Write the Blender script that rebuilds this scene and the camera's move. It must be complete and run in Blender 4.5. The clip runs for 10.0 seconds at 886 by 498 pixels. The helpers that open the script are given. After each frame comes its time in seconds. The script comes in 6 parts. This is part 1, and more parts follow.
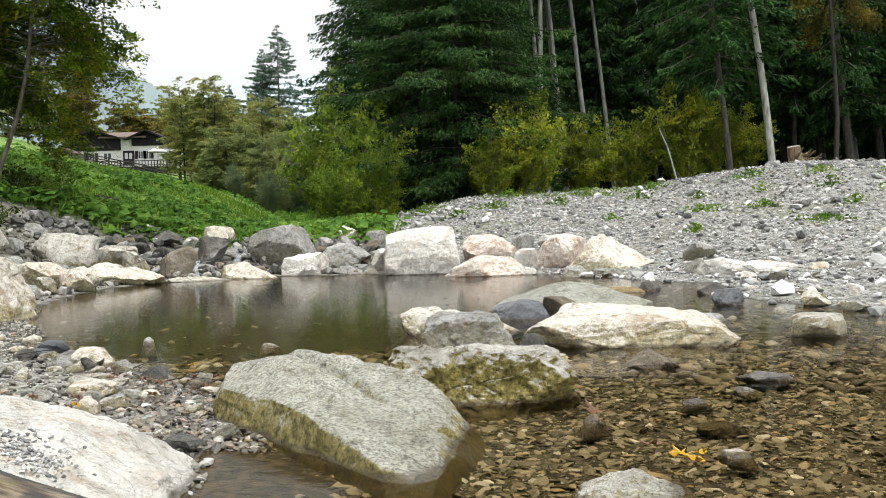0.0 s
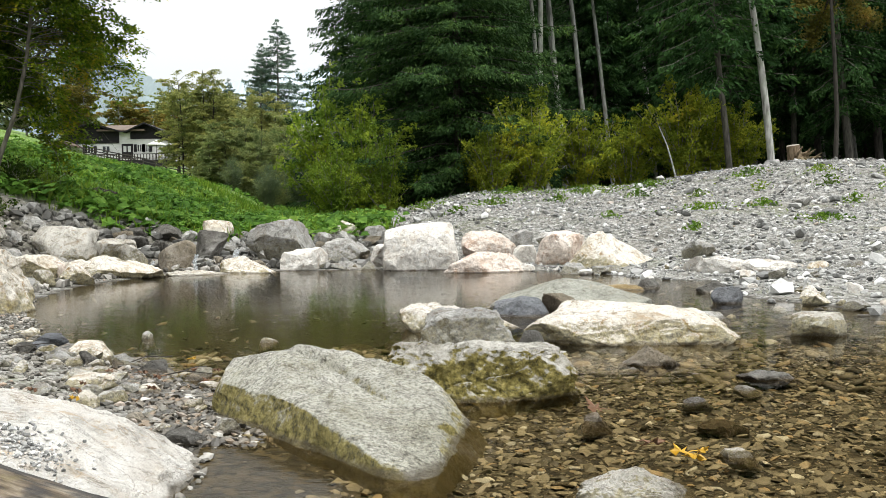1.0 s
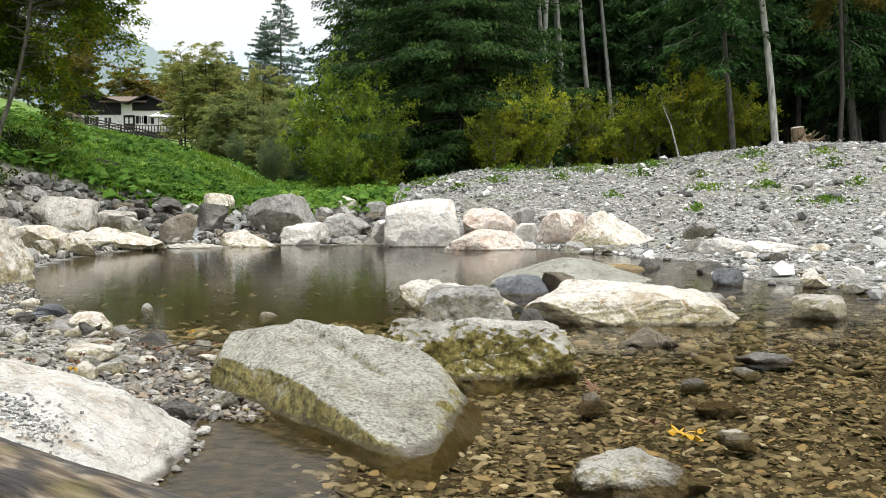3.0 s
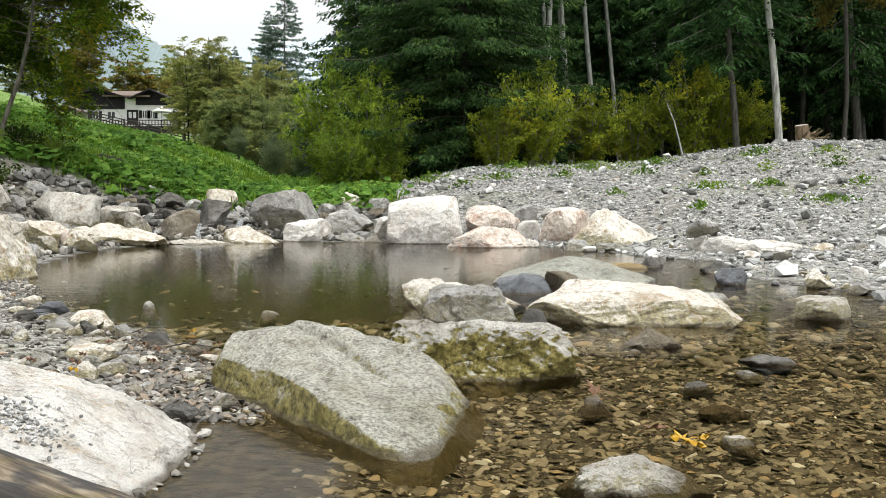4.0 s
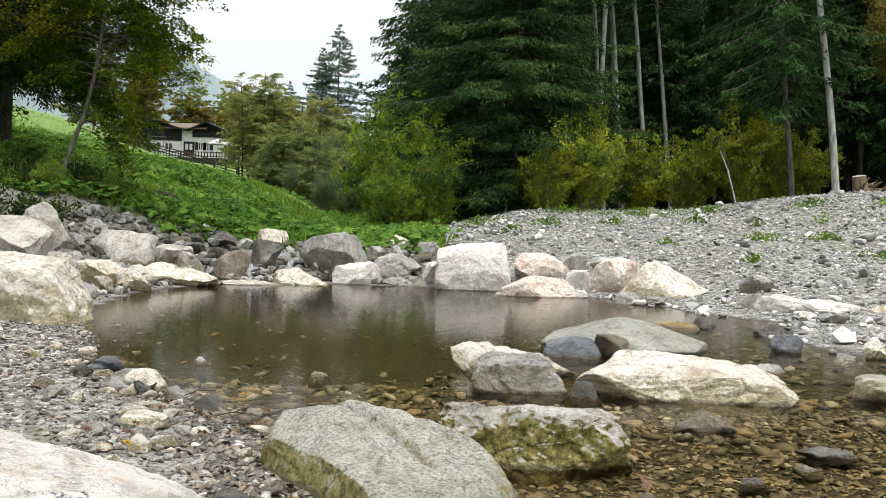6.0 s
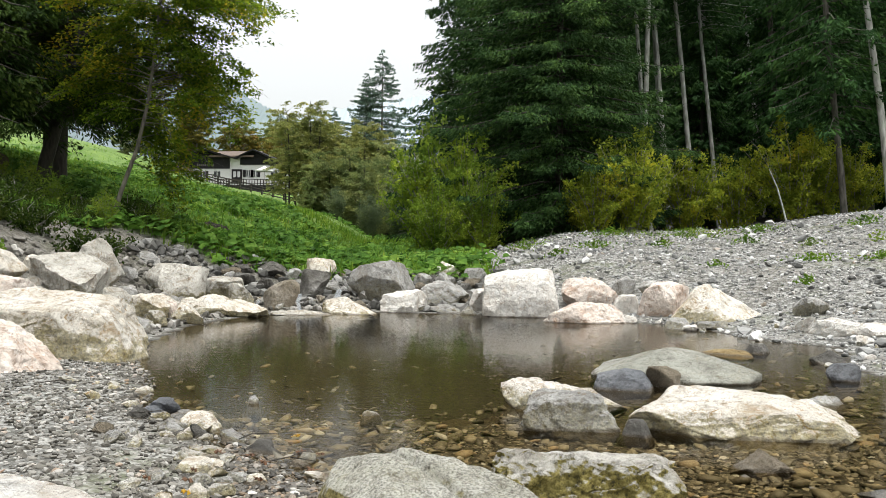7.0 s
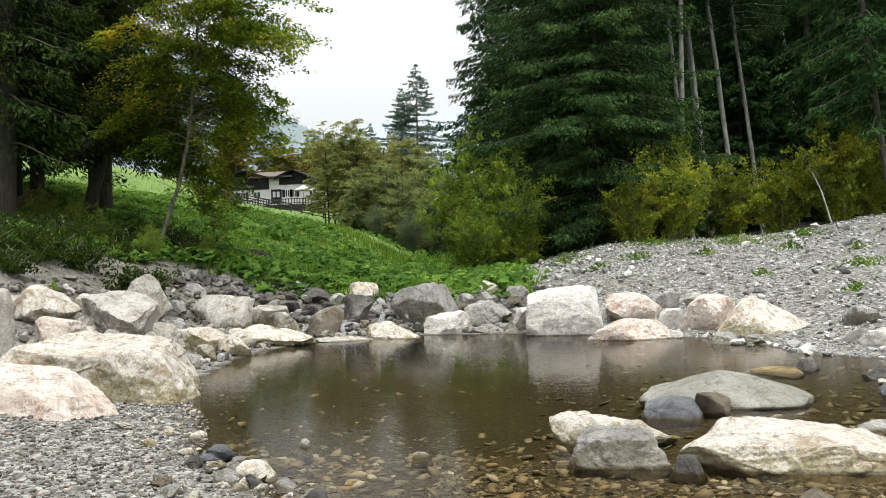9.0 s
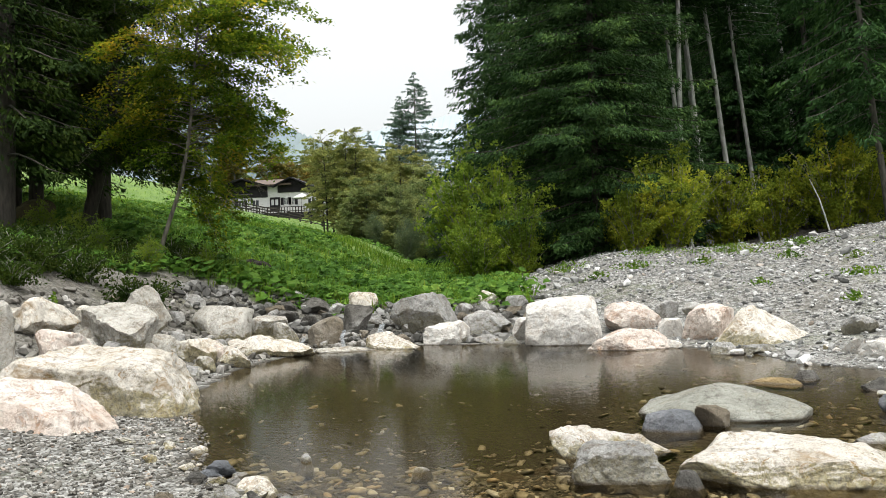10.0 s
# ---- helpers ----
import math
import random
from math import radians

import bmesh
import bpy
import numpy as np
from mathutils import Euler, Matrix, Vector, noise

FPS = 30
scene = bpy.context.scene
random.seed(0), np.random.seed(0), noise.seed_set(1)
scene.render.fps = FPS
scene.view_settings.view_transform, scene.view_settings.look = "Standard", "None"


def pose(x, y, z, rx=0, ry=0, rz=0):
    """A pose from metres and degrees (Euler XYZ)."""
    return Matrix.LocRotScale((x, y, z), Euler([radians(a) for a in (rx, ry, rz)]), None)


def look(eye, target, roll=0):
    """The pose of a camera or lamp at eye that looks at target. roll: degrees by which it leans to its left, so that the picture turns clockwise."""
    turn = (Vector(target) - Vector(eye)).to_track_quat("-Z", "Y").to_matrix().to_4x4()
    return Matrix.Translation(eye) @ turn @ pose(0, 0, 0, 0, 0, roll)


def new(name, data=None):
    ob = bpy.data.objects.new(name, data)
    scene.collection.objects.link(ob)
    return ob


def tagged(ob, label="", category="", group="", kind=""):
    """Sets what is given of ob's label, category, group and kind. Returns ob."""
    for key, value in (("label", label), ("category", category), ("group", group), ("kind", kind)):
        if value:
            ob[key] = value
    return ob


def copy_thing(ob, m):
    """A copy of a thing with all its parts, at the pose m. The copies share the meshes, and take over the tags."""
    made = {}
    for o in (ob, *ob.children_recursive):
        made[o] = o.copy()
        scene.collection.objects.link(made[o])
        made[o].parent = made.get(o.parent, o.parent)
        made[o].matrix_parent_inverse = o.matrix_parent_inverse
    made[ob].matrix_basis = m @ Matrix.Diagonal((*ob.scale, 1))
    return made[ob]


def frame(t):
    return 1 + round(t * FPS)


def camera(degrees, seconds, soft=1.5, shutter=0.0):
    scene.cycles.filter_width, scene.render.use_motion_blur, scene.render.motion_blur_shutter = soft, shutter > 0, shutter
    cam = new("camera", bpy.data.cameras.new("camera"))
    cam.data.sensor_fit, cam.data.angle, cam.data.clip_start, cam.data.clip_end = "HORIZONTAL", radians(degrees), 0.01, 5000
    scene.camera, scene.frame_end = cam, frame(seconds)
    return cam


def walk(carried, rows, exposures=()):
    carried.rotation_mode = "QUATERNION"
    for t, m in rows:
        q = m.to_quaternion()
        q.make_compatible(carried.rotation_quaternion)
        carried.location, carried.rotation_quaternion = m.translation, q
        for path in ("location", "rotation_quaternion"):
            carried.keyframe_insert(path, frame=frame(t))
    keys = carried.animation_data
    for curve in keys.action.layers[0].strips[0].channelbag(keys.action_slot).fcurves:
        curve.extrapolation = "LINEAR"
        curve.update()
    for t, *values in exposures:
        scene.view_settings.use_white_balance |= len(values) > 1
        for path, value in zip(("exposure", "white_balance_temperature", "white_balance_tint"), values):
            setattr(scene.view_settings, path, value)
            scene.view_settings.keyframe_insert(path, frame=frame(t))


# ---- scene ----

# ---------------------------------------------------------------- camera and path
cam = camera(53.36, 10.0, soft=0.5)
PATH = [
    (0, pose(-0.000, 0.000, 0.900, 88.97, 1.29, -0.00)),
    (0.5, pose(-0.015, 0.009, 0.901, 88.88, 1.13, -0.09)),
    (1, pose(-0.016, 0.013, 0.901, 88.70, 0.81, -0.11)),
    (1.5, pose(-0.016, 0.015, 0.900, 88.45, 0.73, -0.11)),
    (2, pose(-0.016, 0.018, 0.900, 87.90, 0.76, -0.07)),
    (2.5, pose(-0.015, 0.022, 0.900, 87.45, 0.15, -0.08)),
    (4, pose(-0.012, 0.057, 0.929, 86.92, -0.36, 0.18)),
    (4.5, pose(-0.016, 0.063, 0.968, 86.79, -0.99, 0.84)),
    (5, pose(-0.021, 0.065, 1.018, 87.06, -1.69, 1.38)),
    (5.5, pose(-0.035, 0.075, 1.095, 88.03, -1.92, 2.03)),
    (7, pose(-0.073, 0.038, 1.312, 90.46, -0.75, 6.23)),
    (7.5, pose(-0.070, -0.000, 1.379, 90.40, 0.15, 7.22)),
    (8, pose(-0.066, -0.038, 1.457, 90.63, 0.51, 8.27)),
    (8.5, pose(-0.077, -0.034, 1.521, 91.05, 1.34, 8.80)),
    (9, pose(-0.082, -0.037, 1.561, 91.16, 1.54, 8.86)),
    (9.5, pose(-0.086, -0.045, 1.595, 91.49, 1.64, 8.80)),
    (10, pose(-0.088, -0.065, 1.631, 91.62, 1.68, 8.77)),
]
walk(cam, PATH, exposures=[(0, 1.07, 6500, 6), (10, 0.98, 6500, 7)])

# ---------------------------------------------------------------- world and sun: bright overcast
world = bpy.data.worlds.new("overcast_sky")
scene.world = world
world.use_nodes = True
wn, wl = world.node_tree.nodes, world.node_tree.links
wn.clear()
sky = wn.new("ShaderNodeTexSky")
sky.sky_type, sky.sun_disc = "NISHITA", False
sky.sun_elevation, sky.sun_rotation = radians(74), radians(146)
sky.air_density, sky.dust_density, sky.ozone_density = 1.0, 4.0, 1.0
grey = wn.new("ShaderNodeHueSaturation")
grey.inputs["Saturation"].default_value = 0.22
back = wn.new("ShaderNodeBackground")
back.inputs["Strength"].default_value = 0.122
wout = wn.new("ShaderNodeOutputWorld")
wl.new(sky.outputs[0], grey.inputs["Color"])
cloud = wn.new("ShaderNodeMix")
cloud.data_type = "RGBA"
cloud.inputs[0].default_value = 0.65
cloud.inputs[7].default_value = (4.36, 4.4, 4.45, 1)
wl.new(grey.outputs[0], cloud.inputs[6])
where = wn.new("ShaderNodeTexCoord")
axes = wn.new("ShaderNodeSeparateXYZ")
wl.new(where.outputs["Generated"], axes.inputs[0])
rise = wn.new("ShaderNodeMapRange")  # overcast: three times brighter overhead than at the horizon
rise.inputs["From Min"].default_value, rise.inputs["From Max"].default_value = 0.0, 1.0
rise.inputs["To Min"].default_value, rise.inputs["To Max"].default_value = 0.72, 2.16
wl.new(axes.outputs["Z"], rise.inputs["Value"])
dome = wn.new("ShaderNodeVectorMath")
dome.operation = "SCALE"
wl.new(cloud.outputs[2], dome.inputs[0])
wl.new(rise.outputs[0], dome.inputs["Scale"])
wl.new(dome.outputs[0], back.inputs["Color"])
wl.new(back.outputs[0], wout.inputs["Surface"])

sun = new("sun", bpy.data.lights.new("sun", "SUN"))
sun.data.energy, sun.data.angle, sun.data.color = 1.2, radians(24), (1.0, 0.98, 0.95)
sun.matrix_world = look((12, -8, 75), (0, 10, 0))


# ---------------------------------------------------------------- material helpers
def ramp_node(nodes, stops):
    r = nodes.new("ShaderNodeValToRGB")
    while len(r.color_ramp.elements) < len(stops):
        r.color_ramp.elements.new(0.5)
    for e, (p, c) in zip(r.color_ramp.elements, stops):
        e.position, e.color = p, (*c, 1)
    return r


DULL = 0.72


class Mat:
    """A principled material with small helpers for building node chains."""

    def __init__(self, name, rough=0.8):
        self.m = bpy.data.materials.new(name)
        self.m.use_nodes = True
        self.n, self.l = self.m.node_tree.nodes, self.m.node_tree.links
        self.b = self.n["Principled BSDF"]
        self.b.inputs["Roughness"].default_value = rough
        self.dull = DULL
        self.tc = self.n.new("ShaderNodeTexCoord")
        self.geo = self.n.new("ShaderNodeNewGeometry")

    def noise(self, scale, detail=6, rough=0.6, where="Object", warp=0.0):
        t = self.n.new("ShaderNodeTexNoise")
        t.inputs["Scale"].default_value, t.inputs["Detail"].default_value = scale, detail
        t.inputs["Roughness"].default_value, t.inputs["Distortion"].default_value = rough, warp
        self.l.new(self.geo.outputs["Position"] if where == "World" else self.tc.outputs[where], t.inputs["Vector"])
        return t.outputs["Fac"]

    def cells(self, scale, feature="F1", where="World"):
        t = self.n.new("ShaderNodeTexVoronoi")
        t.feature = feature
        t.inputs["Scale"].default_value = scale
        self.l.new(self.geo.outputs["Position"] if where == "World" else self.tc.outputs[where], t.inputs["Vector"])
        return t

    def ramp(self, fac, stops):
        r = ramp_node(self.n, stops)
        self.l.new(fac, r.inputs[0])
        return r.outputs[0]

    def mix(self, fac, a, b, mode="MIX"):
        x = self.n.new("ShaderNodeMix")
        x.data_type, x.blend_type = "RGBA", mode
        for sock, v in ((x.inputs[0], fac), (x.inputs[6], a), (x.inputs[7], b)):
            if isinstance(v, (int, float)):
                sock.default_value = v
            elif isinstance(v, tuple):
                sock.default_value = (*v, 1)
            else:
                self.l.new(v, sock)
        return x.outputs[2]

    def math(self, op, a, b=0.0, clamp=False):
        x = self.n.new("ShaderNodeMath")
        x.operation, x.use_clamp = op, clamp
        for sock, v in zip(x.inputs, (a, b)):
            if isinstance(v, (int, float)):
                sock.default_value = v
            else:
                self.l.new(v, sock)
        return x.outputs[0]

    def attr(self, name):
        a = self.n.new("ShaderNodeAttribute")
        a.attribute_name = name
        return a.outputs["Fac"]

    def random(self, island=False):
        if island:
            return self.geo.outputs["Random Per Island"]
        return self.n.new("ShaderNodeObjectInfo").outputs["Random"]

    def up(self):
        x = self.n.new("ShaderNodeSeparateXYZ")
        self.l.new(self.geo.outputs["Normal"], x.inputs[0])
        return x.outputs["Z"]

    def height(self):
        x = self.n.new("ShaderNodeSeparateXYZ")
        self.l.new(self.geo.outputs["Position"], x.inputs[0])
        return x.outputs["Z"]

    def bump(self, *layers):
        prev = None
        for value, strength, dist in layers:
            b = self.n.new("ShaderNodeBump")
            b.inputs["Strength"].default_value, b.inputs["Distance"].default_value = strength, dist
            self.l.new(value, b.inputs["Height"])
            if prev is not None:
                self.l.new(prev, b.inputs["Normal"])
            prev = b.outputs[0]
        self.l.new(prev, self.b.inputs["Normal"])

    def colour(self, c):
        """Base colour from a node output; DULL brings the palette down to weathered, unwashed albedos."""
        if not isinstance(c, tuple):
            c = self.mix(1.0, c, (self.dull, self.dull, self.dull), "MULTIPLY")
        if isinstance(c, tuple):
            self.b.inputs["Base Color"].default_value = (*c, 1)
        else:
            self.l.new(c, self.b.inputs["Base Color"])

    def rough(self, v):
        self.l.new(v, self.b.inputs["Roughness"])


def rock_material(name, stops, stain=(0.2, 0.13, 0.06), stain_amount=0.35, moss=0.0, speck=0.3, tone=0.25, grit=0.25, dirt=0.5, clean=DULL, coarse=1.0):
    """Weathered stone: mottled colour, thin cracks, pits and specks, stains, a wet foot at the waterline, algae on steep faces."""
    m = Mat(name, 0.88)
    m.dull = clean
    big = m.noise(1.6, 7, 0.65, "World", 0.8)
    fine = m.noise(17, 8, 0.75, "World")
    dots = m.noise(60, 4, 0.7, "World")
    ridges = m.n.new("ShaderNodeTexNoise")
    ridges.noise_type = "RIDGED_MULTIFRACTAL"
    ridges.inputs["Scale"].default_value, ridges.inputs["Detail"].default_value, ridges.inputs["Roughness"].default_value = 3.2, 7, 0.62
    m.l.new(m.geo.outputs["Position"], ridges.inputs["Vector"])
    rid = ridges.outputs["Fac"]
    base = m.ramp(big, stops)
    grain = m.ramp(fine, [(0.31, (0.15, 0.14, 0.12)), (0.40, (0.72, 0.70, 0.68)), (0.48, (1.0, 1.0, 1.0))])
    c = m.mix(min(1.0, speck + grit), base, grain, "MULTIPLY")
    c = m.mix(speck if speck > 0.6 else 0.45 * speck, c, m.ramp(dots, [(0.40, (0.18, 0.18, 0.17)), (0.49, (0.9, 0.9, 0.89)), (0.6, (1.2, 1.2, 1.2))]), "MULTIPLY")
    mid = m.noise(5.5, 6, 0.7, "World", 0.7)
    c = m.mix(dirt, c, m.ramp(mid, [(0.36, (0.30, 0.28, 0.25)), (0.47, (0.86, 0.84, 0.82)), (0.6, (1, 1, 1))]), "MULTIPLY")
    tint = m.ramp(m.random(), [(0, (1 - tone, 1 - tone, 1 - tone)), (1, (1, 1, 1))])
    c = m.mix(1.0, c, tint, "MULTIPLY")
    patch = m.noise(2.6, 8, 0.7, "World", 1.2)
    c = m.mix(m.math("MULTIPLY", m.ramp(patch, [(0.52, (0, 0, 0)), (0.66, (1, 1, 1))]), stain_amount), c, stain)
    blot = m.noise(6.5, 9, 0.78, "World", 1.5)
    c = m.mix(m.math("MULTIPLY", m.ramp(blot, [(0.56, (0, 0, 0)), (0.63, (1, 1, 1))]), min(1.0, stain_amount * 1.2)), c, tuple(1.25 * v for v in stain))
    vein = m.noise(2.4, 6, 0.6, "World", 1.6)
    line = m.math("ABSOLUTE", m.math("SUBTRACT", vein, 0.5))
    crk = m.ramp(line, [(0.0, (0.12, 0.10, 0.08)), (0.004, (0.5, 0.47, 0.43)), (0.014, (1, 1, 1))])
    c = m.mix(0.45, c, crk, "MULTIPLY")
    lichen = m.noise(3.4, 10, 0.8, "World", 0.6)
    c = m.mix(m.math("MULTIPLY", m.ramp(lichen, [(0.575, (0, 0, 0)), (0.605, (1, 1, 1))]), 0.55), c, tuple(0.55 * v for v in stain))
    if moss:
        reach = m.math("ADD", m.math("MULTIPLY", m.height(), -1.5), m.math("MULTIPLY", m.math("SUBTRACT", 0.7, m.up()), 0.85))
        grow = m.math("MULTIPLY", m.ramp(m.math("ADD", reach, m.math("MULTIPLY", m.noise(11, 9, 0.78, "World", 0.5), 1.6)),
                                         [(0.64, (0, 0, 0)), (0.90, (1, 1, 1))]), moss)
        green = m.ramp(m.noise(30, 5, 0.7, "World"), [(0.35, (0.07, 0.058, 0.014)), (0.48, (0.25, 0.205, 0.048)), (0.66, (0.48, 0.40, 0.13))])
        c = m.mix(grow, c, green)
    edge = m.math("ADD", m.height(), m.math("MULTIPLY", m.noise(4, 6, 0.65, "World"), 0.06))
    wet = m.ramp(edge, [(0.045, (1, 1, 1)), (0.06, (0, 0, 0))])
    c = m.mix(m.math("MULTIPLY", wet, 0.7), c, (0.085, 0.058, 0.026))
    m.colour(c)
    m.rough(m.ramp(wet, [(0, (0.88, 0.88, 0.88)), (1, (0.3, 0.3, 0.3))]))
    m.bump((rid, 0.8, 0.06 * coarse), (mid, 1.0, 0.06 * coarse), (fine, 1.0, 0.04 * coarse), (crk, 0.6, 0.012), (dots, 1.0, 0.010 * coarse))
    return m.m


WHITE = rock_material("white_limestone", [(0.3, (0.70, 0.64, 0.57)), (0.45, (0.90, 0.86, 0.80)), (0.7, (0.98, 0.96, 0.92))], (0.42, 0.29, 0.15), 0.45, speck=0.15, tone=0.10, grit=0.2, dirt=0.42, clean=0.73, coarse=0.7)
PINK = rock_material("pink_limestone", [(0.3, (0.58, 0.42, 0.32)), (0.45, (0.84, 0.72, 0.63)), (0.7, (0.95, 0.89, 0.82))], (0.36, 0.18, 0.08), 0.5, speck=0.2, tone=0.12, dirt=0.42, clean=0.80, coarse=0.7)
CREAM = rock_material("cream_limestone", [(0.3, (0.56, 0.48, 0.36)), (0.45, (0.86, 0.80, 0.70)), (0.7, (0.97, 0.93, 0.86))], (0.30, 0.18, 0.06), 0.75, moss=0.6, speck=0.4, tone=0.12, dirt=0.42, clean=0.76, coarse=0.7)
GREY = rock_material("grey_limestone", [(0.3, (0.31, 0.305, 0.29)), (0.5, (0.56, 0.55, 0.525)), (0.7, (0.78, 0.765, 0.73))], (0.20, 0.15, 0.085), 0.5, moss=0.3, speck=0.45, dirt=0.65, tone=0.25, clean=0.78)
PALEGREY = rock_material("pale_grey_limestone", [(0.3, (0.44, 0.41, 0.345)), (0.46, (0.72, 0.685, 0.61)), (0.7, (0.90, 0.87, 0.80))], (0.27, 0.18, 0.09), 0.6, moss=0.55, speck=0.35, tone=0.2, dirt=0.42, clean=0.76)
BLUE = rock_material("blue_grey_slate", [(0.3, (0.13, 0.14, 0.155)), (0.5, (0.24, 0.25, 0.275)), (0.7, (0.42, 0.43, 0.455))], (0.08, 0.08, 0.08), 0.3)
DARK = rock_material("dark_wet_rock", [(0.3, (0.075, 0.068, 0.058)), (0.5, (0.17, 0.158, 0.14)), (0.72, (0.36, 0.345, 0.32))], (0.05, 0.045, 0.025), 0.4)
BROWN = rock_material("brown_algae_rock", [(0.3, (0.15, 0.115, 0.07)), (0.5, (0.32, 0.265, 0.19)), (0.7, (0.58, 0.53, 0.45))], (0.10, 0.08, 0.045), 0.5)
GNEISS = rock_material("speckled_gneiss", [(0.3, (0.47, 0.45, 0.36)), (0.5, (0.64, 0.62, 0.53)), (0.7, (0.78, 0.76, 0.68))], (0.28, 0.25, 0.12), 0.25, moss=0.95, speck=0.64, dirt=0.4, clean=0.76)
MOSSY = rock_material("mossy_limestone", [(0.3, (0.36, 0.33, 0.27)), (0.5, (0.66, 0.63, 0.57)), (0.7, (0.82, 0.80, 0.77))], (0.17, 0.15, 0.07), 0.45, moss=1.0, speck=0.4, dirt=0.42, clean=0.82)
SOIL = rock_material("dark_earth", [(0.3, (0.02, 0.015, 0.01)), (0.5, (0.05, 0.038, 0.026)), (0.7, (0.10, 0.08, 0.055))], (0.03, 0.02, 0.01), 0.4)
OCHRE = rock_material("ochre_stained_slab", [(0.3, (0.34, 0.23, 0.09)), (0.5, (0.55, 0.40, 0.18)), (0.7, (0.68, 0.54, 0.30))], (0.25, 0.15, 0.06), 0.4)
SLABGREY = rock_material("smooth_green_grey_slab", [(0.3, (0.38, 0.38, 0.32)), (0.5, (0.52, 0.52, 0.45)), (0.7, (0.62, 0.61, 0.54))], (0.34, 0.27, 0.15), 0.25)


def pebble_material(name, stops, rough=0.75, dry=True):
    m = Mat(name, rough)
    c = m.ramp(m.random(island=True), stops)
    n = m.noise(35, 5, 0.6, "World")
    c = m.mix(0.4, c, m.ramp(n, [(0.35, (0.5, 0.5, 0.5)), (0.6, (1, 1, 1))]), "MULTIPLY")
    m.colour(c)
    m.bump((n, 0.5, 0.01))
    return m.m


GRAVEL_STONE = pebble_material("pale_gravel", [(0, (0.075, 0.068, 0.055)), (0.35, (0.165, 0.15, 0.125)), (0.7, (0.29, 0.27, 0.235)), (0.93, (0.50, 0.475, 0.435)), (0.98, (0.36, 0.24, 0.15)), (1, (0.72, 0.69, 0.64))])
WET_STONE = pebble_material("wet_brown_stones", [(0, (0.05, 0.043, 0.034)), (0.35, (0.11, 0.095, 0.075)), (0.65, (0.20, 0.17, 0.13)), (0.86, (0.27, 0.19, 0.12)), (0.95, (0.38, 0.36, 0.33)), (1, (0.70, 0.67, 0.62))], 0.35)
BANK_STONE = pebble_material("white_and_grey_gravel", [(0, (0.16, 0.158, 0.15)), (0.35, (0.30, 0.297, 0.285)), (0.65, (0.48, 0.475, 0.455)), (0.85, (0.72, 0.71, 0.69)), (0.96, (0.90, 0.89, 0.87)), (1, (0.42, 0.34, 0.26))])
BED_STONE = pebble_material("river_pebbles", [(0, (0.075, 0.062, 0.046)), (0.3, (0.17, 0.147, 0.108)), (0.6, (0.27, 0.235, 0.175)), (0.82, (0.38, 0.335, 0.255)), (0.9, (0.42, 0.30, 0.17)), (0.96, (0.48, 0.47, 0.45)), (1, (0.80, 0.77, 0.70))], 0.5)
RUBBLE_STONE = pebble_material("dark_rubble", [(0, (0.06, 0.057, 0.05)), (0.5, (0.15, 0.145, 0.13)), (0.85, (0.30, 0.29, 0.27)), (1, (0.45, 0.44, 0.42))])


